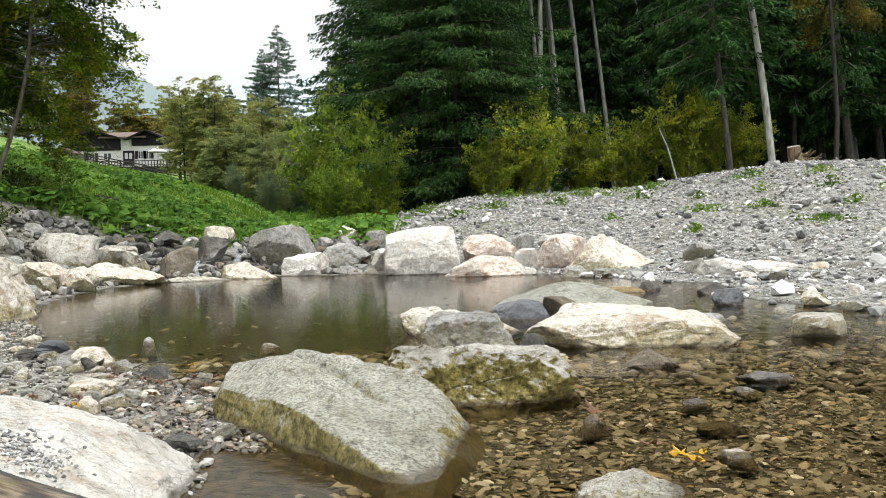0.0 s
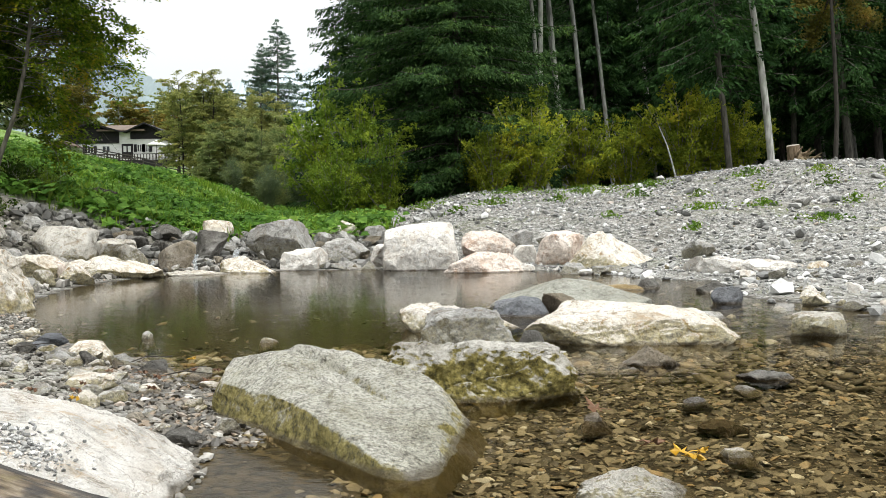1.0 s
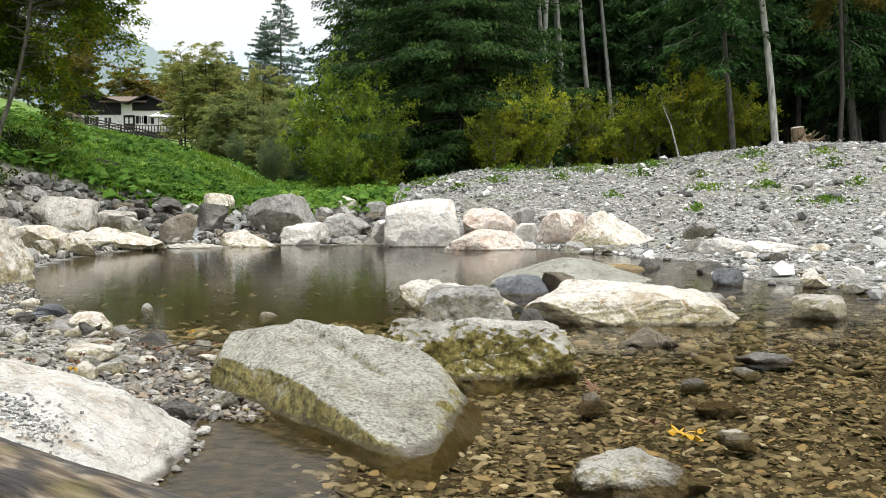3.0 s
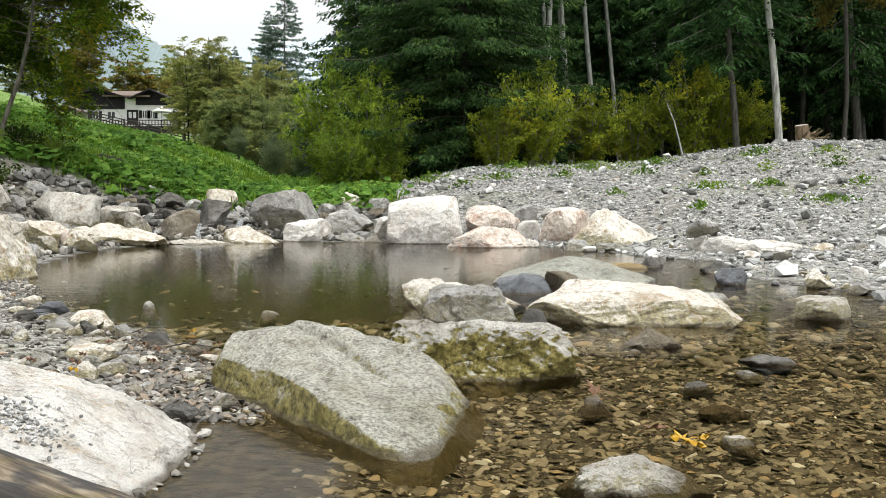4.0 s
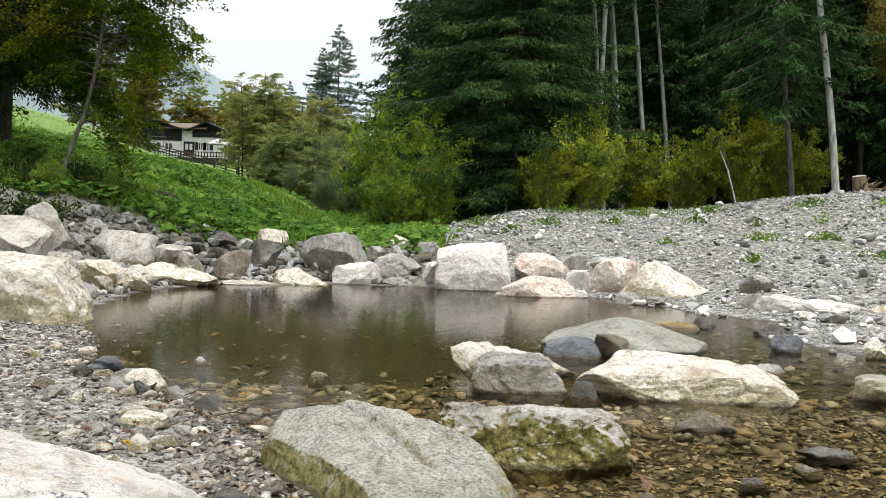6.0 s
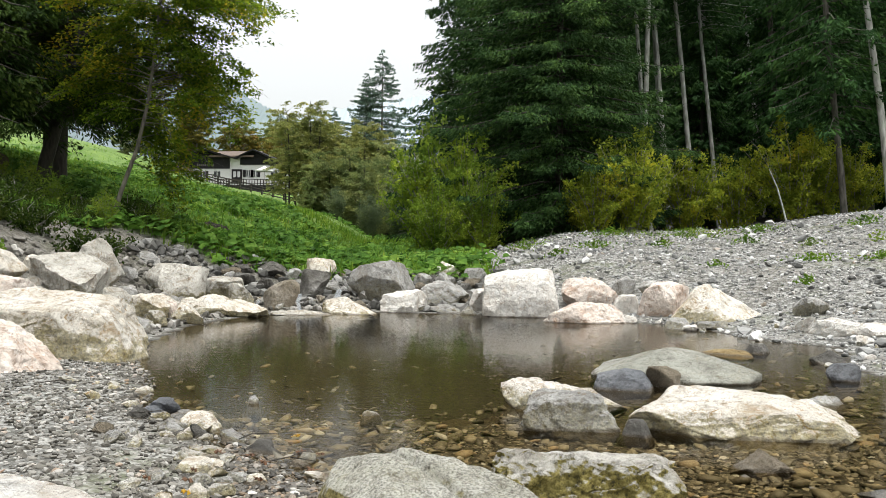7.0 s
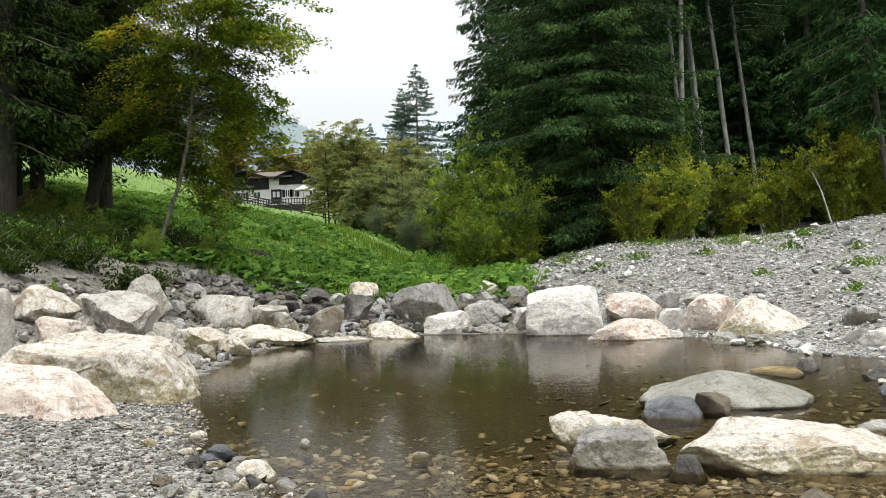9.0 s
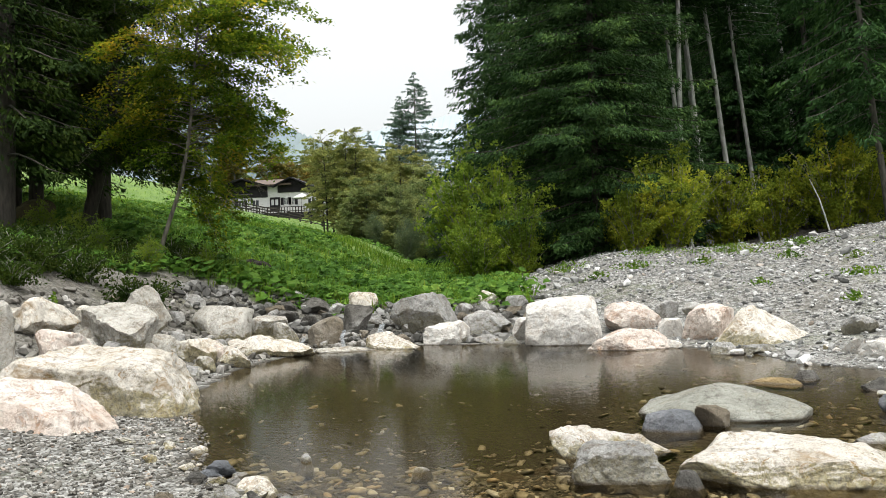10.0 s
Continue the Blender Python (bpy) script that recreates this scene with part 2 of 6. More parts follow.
def ground_material():
    m = Mat("ground_mixed", 0.9)
    gravel = m.cells(12.0)
    g2 = m.cells(38.0)
    stone = m.mix(0.5, gravel.outputs["Color"], g2.outputs["Color"])
    bw = m.n.new("ShaderNodeRGBToBW")
    m.l.new(stone, bw.inputs[0])
    g = m.ramp(bw.outputs[0], [(0.28, (0.085, 0.081, 0.07)), (0.5, (0.22, 0.213, 0.195)), (0.72, (0.50, 0.49, 0.46))])
    soil = m.noise(0.6, 6, 0.6, "World")
    g = m.mix(m.ramp(soil, [(0.45, (0, 0, 0)), (0.75, (0.5, 0.5, 0.5))]), g, (0.22, 0.19, 0.15))
    g = m.mix(m.ramp(m.noise(0.7, 9, 0.75, "World", 0.6), [(0.54, (0, 0, 0)), (0.66, (0.55, 0.55, 0.55))]), g, (0.13, 0.15, 0.055))
    grass_n = m.noise(0.35, 8, 0.7, "World", 0.8)
    grass = m.ramp(grass_n, [(0.3, (0.06, 0.12, 0.016)), (0.5, (0.14, 0.24, 0.034)), (0.7, (0.22, 0.31, 0.05))])
    # forest floor near black: the gloom between the trunks is painted into it
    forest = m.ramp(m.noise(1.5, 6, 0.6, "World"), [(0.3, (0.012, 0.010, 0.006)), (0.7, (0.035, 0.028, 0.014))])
    bed = m.ramp(m.cells(26).outputs["Color"], [(0.1, (0.018, 0.014, 0.009)), (0.5, (0.045, 0.036, 0.023)), (0.9, (0.11, 0.09, 0.06))])
    edge = m.noise(0.9, 6, 0.7, "World")
    c = m.mix(m.ramp(m.math("ADD", m.attr("meadow"), m.math("MULTIPLY", m.math("SUBTRACT", edge, 0.5), 1.2)), [(0.4, (0, 0, 0)), (0.55, (1, 1, 1))]), g, grass)
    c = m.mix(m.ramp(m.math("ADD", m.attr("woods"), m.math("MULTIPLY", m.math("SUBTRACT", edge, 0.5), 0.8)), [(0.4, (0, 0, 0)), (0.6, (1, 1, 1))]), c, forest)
    c = m.mix(m.math("MULTIPLY", m.attr("earth"), 0.6), c, m.ramp(m.noise(7, 7, 0.7, "World"), [(0.35, (0.05, 0.042, 0.03)), (0.6, (0.16, 0.14, 0.105))]))
    c = m.mix(m.attr("bed"), c, bed)
    c = m.mix(m.math("MULTIPLY", m.attr("silt"), 0.9), c, (0.030, 0.023, 0.006))
    m.colour(c)
    dry = m.math("SUBTRACT", 1.0, m.attr("meadow"))
    b = m.math("MULTIPLY", gravel.outputs["Distance"], dry)
    m.bump((b, 0.6, 0.08), (g2.outputs["Distance"], 0.5, 0.03), (grass_n, 0.4, 0.15))
    return m.m


def water_material():
    """Clear, faintly brown stream water with small ripples."""
    m = Mat("stream_water", 0.02)
    n, l = m.n, m.l
    n.remove(m.b)
    out = [x for x in n if x.type == "OUTPUT_MATERIAL"][0]
    clear = n.new("ShaderNodeBsdfTransparent")
    clear.inputs[0].default_value = (0.84, 0.77, 0.60, 1)
    gloss = n.new("ShaderNodeBsdfGlossy")
    gloss.inputs["Roughness"].default_value = 0.015
    gloss.inputs["Color"].default_value = (0.97, 0.97, 0.97, 1)
    fres = n.new("ShaderNodeFresnel")
    fres.inputs["IOR"].default_value = 1.33
    stretch = n.new("ShaderNodeMapping")
    stretch.inputs["Scale"].default_value = (0.35, 1.5, 1)
    l.new(m.geo.outputs["Position"], stretch.inputs[0])
    layers = []
    for scale, detail in ((3.0, 3), (11.0, 4), (42.0, 3)):
        t = n.new("ShaderNodeTexNoise")
        t.inputs["Scale"].default_value, t.inputs["Detail"].default_value = scale, detail
        l.new(stretch.outputs[0], t.inputs["Vector"])
        layers.append(t.outputs["Fac"])
    b1, b2 = n.new("ShaderNodeBump"), n.new("ShaderNodeBump")
    b1.inputs["Strength"].default_value, b1.inputs["Distance"].default_value = 0.025, 0.03
    b2.inputs["Strength"].default_value, b2.inputs["Distance"].default_value = 0.15, 0.010
    l.new(layers[0], b1.inputs["Height"])
    l.new(layers[1], b2.inputs["Height"])
    l.new(b1.outputs[0], b2.inputs["Normal"])
    b3 = n.new("ShaderNodeBump")
    b3.inputs["Strength"].default_value, b3.inputs["Distance"].default_value = 0.12, 0.003
    l.new(layers[2], b3.inputs["Height"])
    l.new(b2.outputs[0], b3.inputs["Normal"])
    l.new(b3.outputs[0], gloss.inputs["Normal"])
    l.new(b3.outputs[0], fres.inputs["Normal"])
    mixer = n.new("ShaderNodeMixShader")
    soft = m.ramp(fres.outputs[0], [(0, (0, 0, 0)), (0.03, (0.042, 0.042, 0.042)), (0.07, (0.074, 0.074, 0.074)), (0.24, (0.082, 0.082, 0.082)), (0.42, (0.25, 0.25, 0.25)), (1, (0.9, 0.9, 0.9))])
    l.new(soft, mixer.inputs[0])
    l.new(clear.outputs[0], mixer.inputs[1])
    l.new(gloss.outputs[0], mixer.inputs[2])
    l.new(mixer.outputs[0], out.inputs["Surface"])
    return m.m


def leaf_material(name, stops, through_light=0.45, clump_scale=0.8):
    m = Mat(name, 0.65)
    clump = m.ramp(m.noise(clump_scale, 5, 0.65, "World"), [(0.34, (0, 0, 0)), (0.68, (1, 1, 1))])
    c = m.ramp(m.math("ADD", m.math("MULTIPLY", m.random(island=True), 0.4), m.math("MULTIPLY", clump, 0.6)), stops)
    c = m.mix(1.0, c, m.ramp(m.noise(0.9, 4, 0.6, "World"), [(0.36, (0.5, 0.56, 0.5)), (0.5, (0.95, 0.95, 0.95)), (0.64, (1.3, 1.2, 1.0))]), "MULTIPLY")
    c = m.mix(1.0, c, (DULL, DULL, DULL), "MULTIPLY")
    m.l.new(c, m.b.inputs["Base Color"])
    m.b.inputs["Specular IOR Level"].default_value = 0.08
    tr = m.n.new("ShaderNodeBsdfTranslucent")
    m.l.new(c, tr.inputs[0])
    mixer = m.n.new("ShaderNodeMixShader")
    mixer.inputs[0].default_value = through_light
    out = [x for x in m.n if x.type == "OUTPUT_MATERIAL"][0]
    m.l.new(m.b.outputs[0], mixer.inputs[1])
    m.l.new(tr.outputs[0], mixer.inputs[2])
    m.l.new(mixer.outputs[0], out.inputs["Surface"])
    return m.m


def bark_material(name, dark, light, scale=14):
    m = Mat(name, 0.9)
    st = m.n.new("ShaderNodeMapping")
    st.inputs["Scale"].default_value = (1, 1, 0.22)
    m.l.new(m.tc.outputs["Object"], st.inputs[0])
    t = m.n.new("ShaderNodeTexNoise")
    t.inputs["Scale"].default_value, t.inputs["Detail"].default_value = scale, 7
    m.l.new(st.outputs[0], t.inputs["Vector"])
    c = m.ramp(t.outputs["Fac"], [(0.32, dark), (0.66, light)])
    c = m.mix(m.ramp(m.noise(1.1, 5, 0.6), [(0.45, (0, 0, 0)), (0.7, (0.6, 0.6, 0.6))]), c, tuple(0.5 * (a + b) * k for a, b, k in zip(dark, light, (0.8, 1.0, 0.7))))
    m.colour(c)
    m.bump((t.outputs["Fac"], 0.7, 0.03))
    return m.m


def plain_material(name, col, rough=0.7, var=0.25, scale=4.0, bump=0.2):
    m = Mat(name, rough)
    f = m.noise(scale, 6, 0.6)
    m.colour(m.ramp(f, [(0.3, tuple(c * (1 - var) for c in col)), (0.7, tuple(min(1, c * (1 + var * 0.5)) for c in col))]))
    m.bump((m.noise(scale * 8, 5, 0.6), bump, 0.01))
    return m.m


GROUND = ground_material()
WATER = water_material()
NEEDLES = leaf_material("spruce_needles", [(0, (0.016, 0.042, 0.014)), (0.5, (0.050, 0.108, 0.031)), (0.85, (0.105, 0.19, 0.048)), (1, (0.19, 0.29, 0.07))], 0.2)
DEEP_NEEDLES = leaf_material("dense_forest_needles", [(0, (0.015, 0.042, 0.014)), (0.5, (0.044, 0.11, 0.030)), (1, (0.11, 0.22, 0.055))], 0.2)
# darker copy of the needles: the slope spruces' shade is put into the colour
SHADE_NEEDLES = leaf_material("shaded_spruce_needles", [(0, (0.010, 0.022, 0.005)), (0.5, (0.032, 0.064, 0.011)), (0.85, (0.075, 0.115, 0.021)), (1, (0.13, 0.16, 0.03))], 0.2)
DARK_LEAVES = leaf_material("dark_green_leaves", [(0, (0.022, 0.046, 0.008)), (0.6, (0.055, 0.096, 0.014)), (1, (0.14, 0.165, 0.025))], 0.4)
# needles of the distant spruces, with haze painted in as a pale blue-green
HAZED_NEEDLES = leaf_material("hazed_spruce_needles", [(0, (0.085, 0.14, 0.11)), (1, (0.16, 0.24, 0.17))], 0.3)
SHRUB_YELLOW = leaf_material("yellowing_shrub_leaves", [(0, (0.12, 0.18, 0.022)), (0.5, (0.32, 0.40, 0.042)), (0.85, (0.58, 0.60, 0.06)), (1, (0.75, 0.52, 0.05))])
SHRUB_GREEN = leaf_material("green_shrub_leaves", [(0, (0.12, 0.21, 0.028)), (0.5, (0.29, 0.42, 0.05)), (1, (0.52, 0.62, 0.08))])
WILLOW = leaf_material("grey_green_willow_leaves", [(0, (0.20, 0.26, 0.10)), (0.5, (0.33, 0.39, 0.15)), (0.85, (0.44, 0.48, 0.19)), (1, (0.50, 0.43, 0.17))], 0.5, 0.3)
OLIVE = leaf_material("olive_leaves", [(0, (0.24, 0.28, 0.09)), (0.5, (0.36, 0.39, 0.13)), (0.85, (0.47, 0.46, 0.16)), (1, (0.52, 0.42, 0.15))], 0.5, 0.3)
SAGE = leaf_material("grey_teal_leaves", [(0, (0.11, 0.155, 0.085)), (0.6, (0.20, 0.26, 0.14)), (1, (0.28, 0.33, 0.17))], 0.4, 0.3)
AUTUMN = leaf_material("autumn_leaves", [(0.1, (0.15, 0.16, 0.04)), (0.5, (0.27, 0.24, 0.055)), (0.85, (0.36, 0.24, 0.06))], 0.45, 0.2)
BEECH = leaf_material("turning_beech_leaves", [(0.08, (0.06, 0.125, 0.012)), (0.42, (0.17, 0.28, 0.022)), (0.66, (0.38, 0.46, 0.036)), (0.80, (0.72, 0.60, 0.045)), (0.98, (0.70, 0.43, 0.035))], 0.65, 0.55)
HERB = leaf_material("butterbur_leaves", [(0, (0.05, 0.125, 0.02)), (0.5, (0.135, 0.28, 0.045)), (0.9, (0.29, 0.46, 0.09)), (1, (0.46, 0.48, 0.15))])
GRASS = leaf_material("meadow_grass_blades", [(0, (0.06, 0.15, 0.016)), (0.5, (0.18, 0.32, 0.036)), (1, (0.38, 0.44, 0.09))])
BARK = bark_material("spruce_bark", (0.05, 0.045, 0.038), (0.17, 0.155, 0.13))
PALE_BARK = bark_material("pale_dead_trunk_bark", (0.22, 0.21, 0.19), (0.66, 0.65, 0.61), 9)
GREY_BARK = bark_material("grey_bark", (0.12, 0.11, 0.095), (0.36, 0.34, 0.30))
BEECH_BARK = bark_material("smooth_grey_brown_bark", (0.07, 0.06, 0.05), (0.25, 0.22, 0.18))
STUMP_BARK = bark_material("brown_stump_wood", (0.10, 0.065, 0.035), (0.34, 0.25, 0.16))
DARK_BARK = bark_material("dark_bark", (0.02, 0.017, 0.013), (0.075, 0.062, 0.05))


# ---------------------------------------------------------------- mesh helpers
def mesh_from(name, verts, faces, smooth=False):
    me = bpy.data.meshes.new(name)
    verts, faces = np.asarray(verts, np.float32), np.asarray(faces, np.int32)
    k = faces.shape[1]
    me.vertices.add(len(verts))
    me.vertices.foreach_set("co", verts.ravel())
    me.loops.add(faces.size)
    me.loops.foreach_set("vertex_index", faces.ravel())
    me.polygons.add(len(faces))
    me.polygons.foreach_set("loop_start", np.arange(0, faces.size, k, dtype=np.int32))
    me.polygons.foreach_set("use_smooth", np.full(len(faces), smooth))
    me.update(calc_edges=True)
    me.validate()
    return me


def thing(name, mesh, material, label, category, group="", kind="", parent=None):
    ob = new(name, mesh)
    if mesh is not None and material is not None:
        mesh.materials.append(material)
    if parent is not None:
        ob.parent = parent
    return tagged(ob, label, category, group, kind)


def part(name, mesh, material, parent, label=""):
    ob = new(name, mesh)
    if len(mesh.materials) == 0:
        mesh.materials.append(material)
    ob.parent = parent
    return tagged(ob, label)


def box_data(boxes):
    """Verts and quad faces of axis-parallel boxes (x0, x1, y0, y1, z0, z1)."""
    v, f = [], []
    for x0, x1, y0, y1, z0, z1 in boxes:
        b = len(v)
        v += [(x0, y0, z0), (x1, y0, z0), (x1, y1, z0), (x0, y1, z0), (x0, y0, z1), (x1, y0, z1), (x1, y1, z1), (x0, y1, z1)]
        f += [(b, b + 3, b + 2, b + 1), (b + 4, b + 5, b + 6, b + 7), (b, b + 1, b + 5, b + 4), (b + 1, b + 2, b + 6, b + 5), (b + 2, b + 3, b + 7, b + 6), (b + 3, b, b + 4, b + 7)]
    return v, f


def box_mesh(name, *boxes):
    return mesh_from(name, *box_data(boxes))


def tube_data(points, radii, sides=7, start=0):
    """A tapered tube along points."""
    p, r = np.asarray(points, float), np.asarray(radii, float)
    d = np.gradient(p, axis=0)
    d /= np.linalg.norm(d, axis=1)[:, None] + 1e-9
    ref = np.array([0.0, 0.0, 1.0]) if abs(d[0][2]) < 0.8 else np.array([1.0, 0.0, 0.0])
    a = np.cross(d, ref)
    a /= np.linalg.norm(a, axis=1)[:, None] + 1e-9
    b = np.cross(d, a)
    ang = np.arange(sides) * 2 * math.pi / sides
    ring = a[:, None] * np.cos(ang)[None, :, None] + b[:, None] * np.sin(ang)[None, :, None]
    v = (p[:, None] + ring * r[:, None, None]).reshape(-1, 3)
    n = len(p)
    i, j = np.meshgrid(np.arange(n - 1), np.arange(sides), indexing="ij")
    j2 = (j + 1) % sides
    f = np.stack([i * sides + j, i * sides + j2, (i + 1) * sides + j2, (i + 1) * sides + j], -1).reshape(-1, 4) + start
    return v, f


def join(chunks):
    vs, fs, n = [], [], 0
    for v, f in chunks:
        vs.append(np.asarray(v, float))
        fs.append(np.asarray(f, np.int64) + n)
        n += len(v)
    return np.concatenate(vs), np.concatenate(fs)


def leaves_data(rng, centres, length, width, droop=0.0, axis=None, spread=1.0):
    """Small folded leaves (two triangles each, as quads) at the centres, randomly turned."""
    n = len(centres)
    d = rng.normal(size=(n, 3)) * spread
    if axis is not None:
        d += axis
    d[:, 2] -= droop
    d /= np.linalg.norm(d, axis=1)[:, None] + 1e-9
    s = np.cross(d, rng.normal(size=(n, 3)))
    s /= np.linalg.norm(s, axis=1)[:, None] + 1e-9
    k = np.cross(d, s)
    l = length * rng.uniform(0.6, 1.3, (n, 1))
    w = width * rng.uniform(0.6, 1.3, (n, 1))
    a, c = centres - d * l * 0.5, centres + d * l * 0.5
    b, e = centres + s * w * 0.5 + k * w * 0.2, centres - s * w * 0.5 + k * w * 0.2
    v = np.stack([a, b, c, e], 1).reshape(-1, 3)
    return v, np.arange(4 * n).reshape(-1, 4)


ICO_V = np.array([(0, 0, 1), *[(0.894 * math.cos(k * 1.2566), 0.894 * math.sin(k * 1.2566), 0.447) for k in range(5)],
                  *[(0.894 * math.cos(k * 1.2566 + 0.628), 0.894 * math.sin(k * 1.2566 + 0.628), -0.447) for k in range(5)], (0, 0, -1)])
ICO_F = np.array([t for k in range(5) for t in ((0, 1 + k, 1 + (k + 1) % 5), (1 + k, 6 + k, 1 + (k + 1) % 5), (1 + (k + 1) % 5, 6 + k, 6 + (k + 1) % 5), (6 + k, 11, 6 + (k + 1) % 5))])


def stones_data(rng, pos, size, flat=0.55):
    """Small irregular stones (jittered icosahedra) at pos with the given sizes."""
    n = len(pos)
    v = ICO_V[None] * rng.uniform(0.72, 1.25, (n, 12, 1)) + rng.normal(size=(n, 12, 3)) * 0.1
    v = v * np.stack([rng.uniform(0.8, 1.35, n), rng.uniform(0.6, 1.0, n), flat * rng.uniform(0.6, 1.3, n)], 1)[:, None, :]
    ang = rng.uniform(0, 6.283, n)
    c, s = np.cos(ang), np.sin(ang)
    x, y = v[..., 0] * c[:, None] - v[..., 1] * s[:, None], v[..., 0] * s[:, None] + v[..., 1] * c[:, None]
    tilt = rng.normal(size=(n, 2)) * 0.2
    z = v[..., 2] + x * tilt[:, :1] + y * tilt[:, 1:]
    v = np.stack([x, y, z], -1) * np.asarray(size)[:, None, None] * 0.5 + np.asarray(pos)[:, None, :]
    f = ICO_F[None] + (np.arange(n) * 12)[:, None, None]
    return v.reshape(-1, 3), f.reshape(-1, 3)


# ---------------------------------------------------------------- ground
SHORE = np.array([(-0.95, 1.7), (-1.0, 3.2), (-1.15, 4.2), (-1.5, 4.9), (-2.05, 5.4), (-2.5, 6.2), (-3.5, 7.3), (-4.1, 8.8),
                  (-4.8, 9.9), (-5.6, 12), (-6.2, 15), (-6.1, 18.4), (-4, 19.9), (-1.6, 20), (0, 19.6), (1.7, 18.6), (2.9, 17.7),
                  (3.4, 15), (4.4, 14), (3.7, 11), (4.4, 8.8), (5.6, 7.5), (7.5, 5.5), (9, 2), (9, -2), (3, 0.4), (1, 1.5)])


def sstep(a, b, x):
    t = np.clip((x - a) / (b - a), 0, 1)
    return t * t * (3 - 2 * t)


def shore_distance(x, y):
    """Distance to the waterline, positive on land."""
    x, y = np.asarray(x, float), np.asarray(y, float)
    d, inside = np.full(x.shape, 1e9), np.zeros(x.shape, bool)
    for (x0, y0), (x1, y1) in zip(SHORE, np.roll(SHORE, -1, 0)):
        ex, ey = x1 - x0, y1 - y0
        t = np.clip(((x - x0) * ex + (y - y0) * ey) / (ex * ex + ey * ey), 0, 1)
        d = np.minimum(d, np.hypot(x - x0 - t * ex, y - y0 - t * ey))
        hit = ((y0 > y) != (y1 > y)) & (x < ex * (y - y0) / (ey + 1e-12) + x0)
        inside ^= hit
    return np.where(inside, -d, d)


def wobble(x, y, s, seed=0.0):
    return (np.sin(x * s + seed + 1.7 * np.sin(y * s * 0.7 + seed)) + np.sin(y * s * 1.13 - seed + 1.3 * np.sin(x * s * 0.8 + 2 * seed)) + np.sin((x + y) * s * 0.61 + 3 * seed)) / 3


def valley(y):
    return -0.14 * np.maximum(y, 0) - 0.5


def ground_z(x, y):
    x, y = np.asarray(x, float), np.asarray(y, float)
    d = shore_distance(x, y)
    xv = valley(y)
    left = 0.035 * np.maximum(y, 0) + (0.20 + 0.06 * sstep(60, 150, y)) * np.maximum(0, xv - 2.5 - x) * (1 - 0.75 * sstep(75, 400, xv - x))
    left += 0.28 * sstep(3.0, 6.0, d) * sstep(-2.5, -6.5, x - xv) + 2.2 * np.exp(-((x + 42.5) ** 2 + (y - 76) ** 2) / 45.0)
    left += 0.85 * sstep(24, 46, y) * (1 - sstep(68, 105, y)) * sstep(2, 8, xv - x) * (1 - sstep(22, 34, xv - x))
    right = 0.55 + 0.118 * np.clip(y - 18, 0, 14) + 0.85 * sstep(5.5, 12.5, x) * sstep(15, 30, y) + 0.008 * np.clip(x - 4, 0, 10)
    right += 0.14 * np.clip(y - 52, 0, 260) * sstep(-5, 30, x)
    w = sstep(xv + 1, xv + 7, x)
    top = left * (1 - w) + right * w + 0.10 * wobble(x, y, 0.9, 2.0) * sstep(1, 6, d) + 0.05 * wobble(x, y, 2.7, 5.0)
    reach = (5.0 + 2.1 * (1 - sstep(9, 14, y))) * (1 - w) + 6.0 * w
    shelf = sstep(-74, -65, x) * (1 - sstep(-41, -33, x)) * sstep(126, 139, y) * (1 - sstep(170, 190, y))
    top = top * (1 - shelf) + 11.1 * shelf
    land = top * sstep(0, 1, np.maximum(d, 0) / reach) + 0.05 * np.minimum(np.maximum(d, 0), 1)
    deep = 0.07 + 0.58 * sstep(6.5, 10.5, y) * (1 - sstep(-1.2, 1.0, x)) + 0.03 * wobble(x, y, 1.9, 1.0)
    bed = -deep * sstep(0, 0.9, -d)
    return np.where(d > 0, land, bed)


def spaced(lo, hi, fine_lo, fine_hi, step, grow):
    mid = list(np.arange(fine_lo, fine_hi, step))
    a, s = [mid[0]], step
    while a[-1] > lo:
        s *= grow
        a.append(a[-1] - s)
    b, s = [mid[-1]], step
    while b[-1] < hi:
        s *= grow
        b.append(b[-1] + s)
    return np.array(a[:0:-1] + mid + b[1:])


gx, gy = spaced(-1800, 1800, -10, 14, 0.17, 1.06), spaced(-300, 3000, 0, 34, 0.18, 1.055)
GX, GY = np.meshgrid(gx, gy, indexing="ij")
GZ = ground_z(GX, GY)
ni, nj = len(gx), len(gy)
ii, jj = np.meshgrid(np.arange(ni - 1), np.arange(nj - 1), indexing="ij")
quads = np.stack([ii * nj + jj, (ii + 1) * nj + jj, (ii + 1) * nj + jj + 1, ii * nj + jj + 1], -1).reshape(-1, 4)
ground_mesh = mesh_from("ground", np.stack([GX, GY, GZ], -1).reshape(-1, 3), quads, True)


def meadow_mask(x, y):
    d = shore_distance(x, y)
    xv = valley(y)
    return sstep(3.6, 1.0, x - xv) * np.maximum(sstep(4.0, 6.0, d), sstep(2.5, 4, d) * sstep(20, 23, y)) * sstep(8, 14, y)


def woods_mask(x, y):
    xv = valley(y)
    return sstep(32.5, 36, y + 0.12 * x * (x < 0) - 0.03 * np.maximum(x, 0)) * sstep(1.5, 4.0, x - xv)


def earth_mask(x, y):
    """Wet earth and rubble between the boulders of the weir and the meadow bank."""
    d = shore_distance(x, y)
    return sstep(0.1, 0.6, d) * (1 - sstep(4.5, 7, d)) * sstep(10.5, 13.5, y) * (1 - sstep(1.5, 4.5, x - valley(y)))


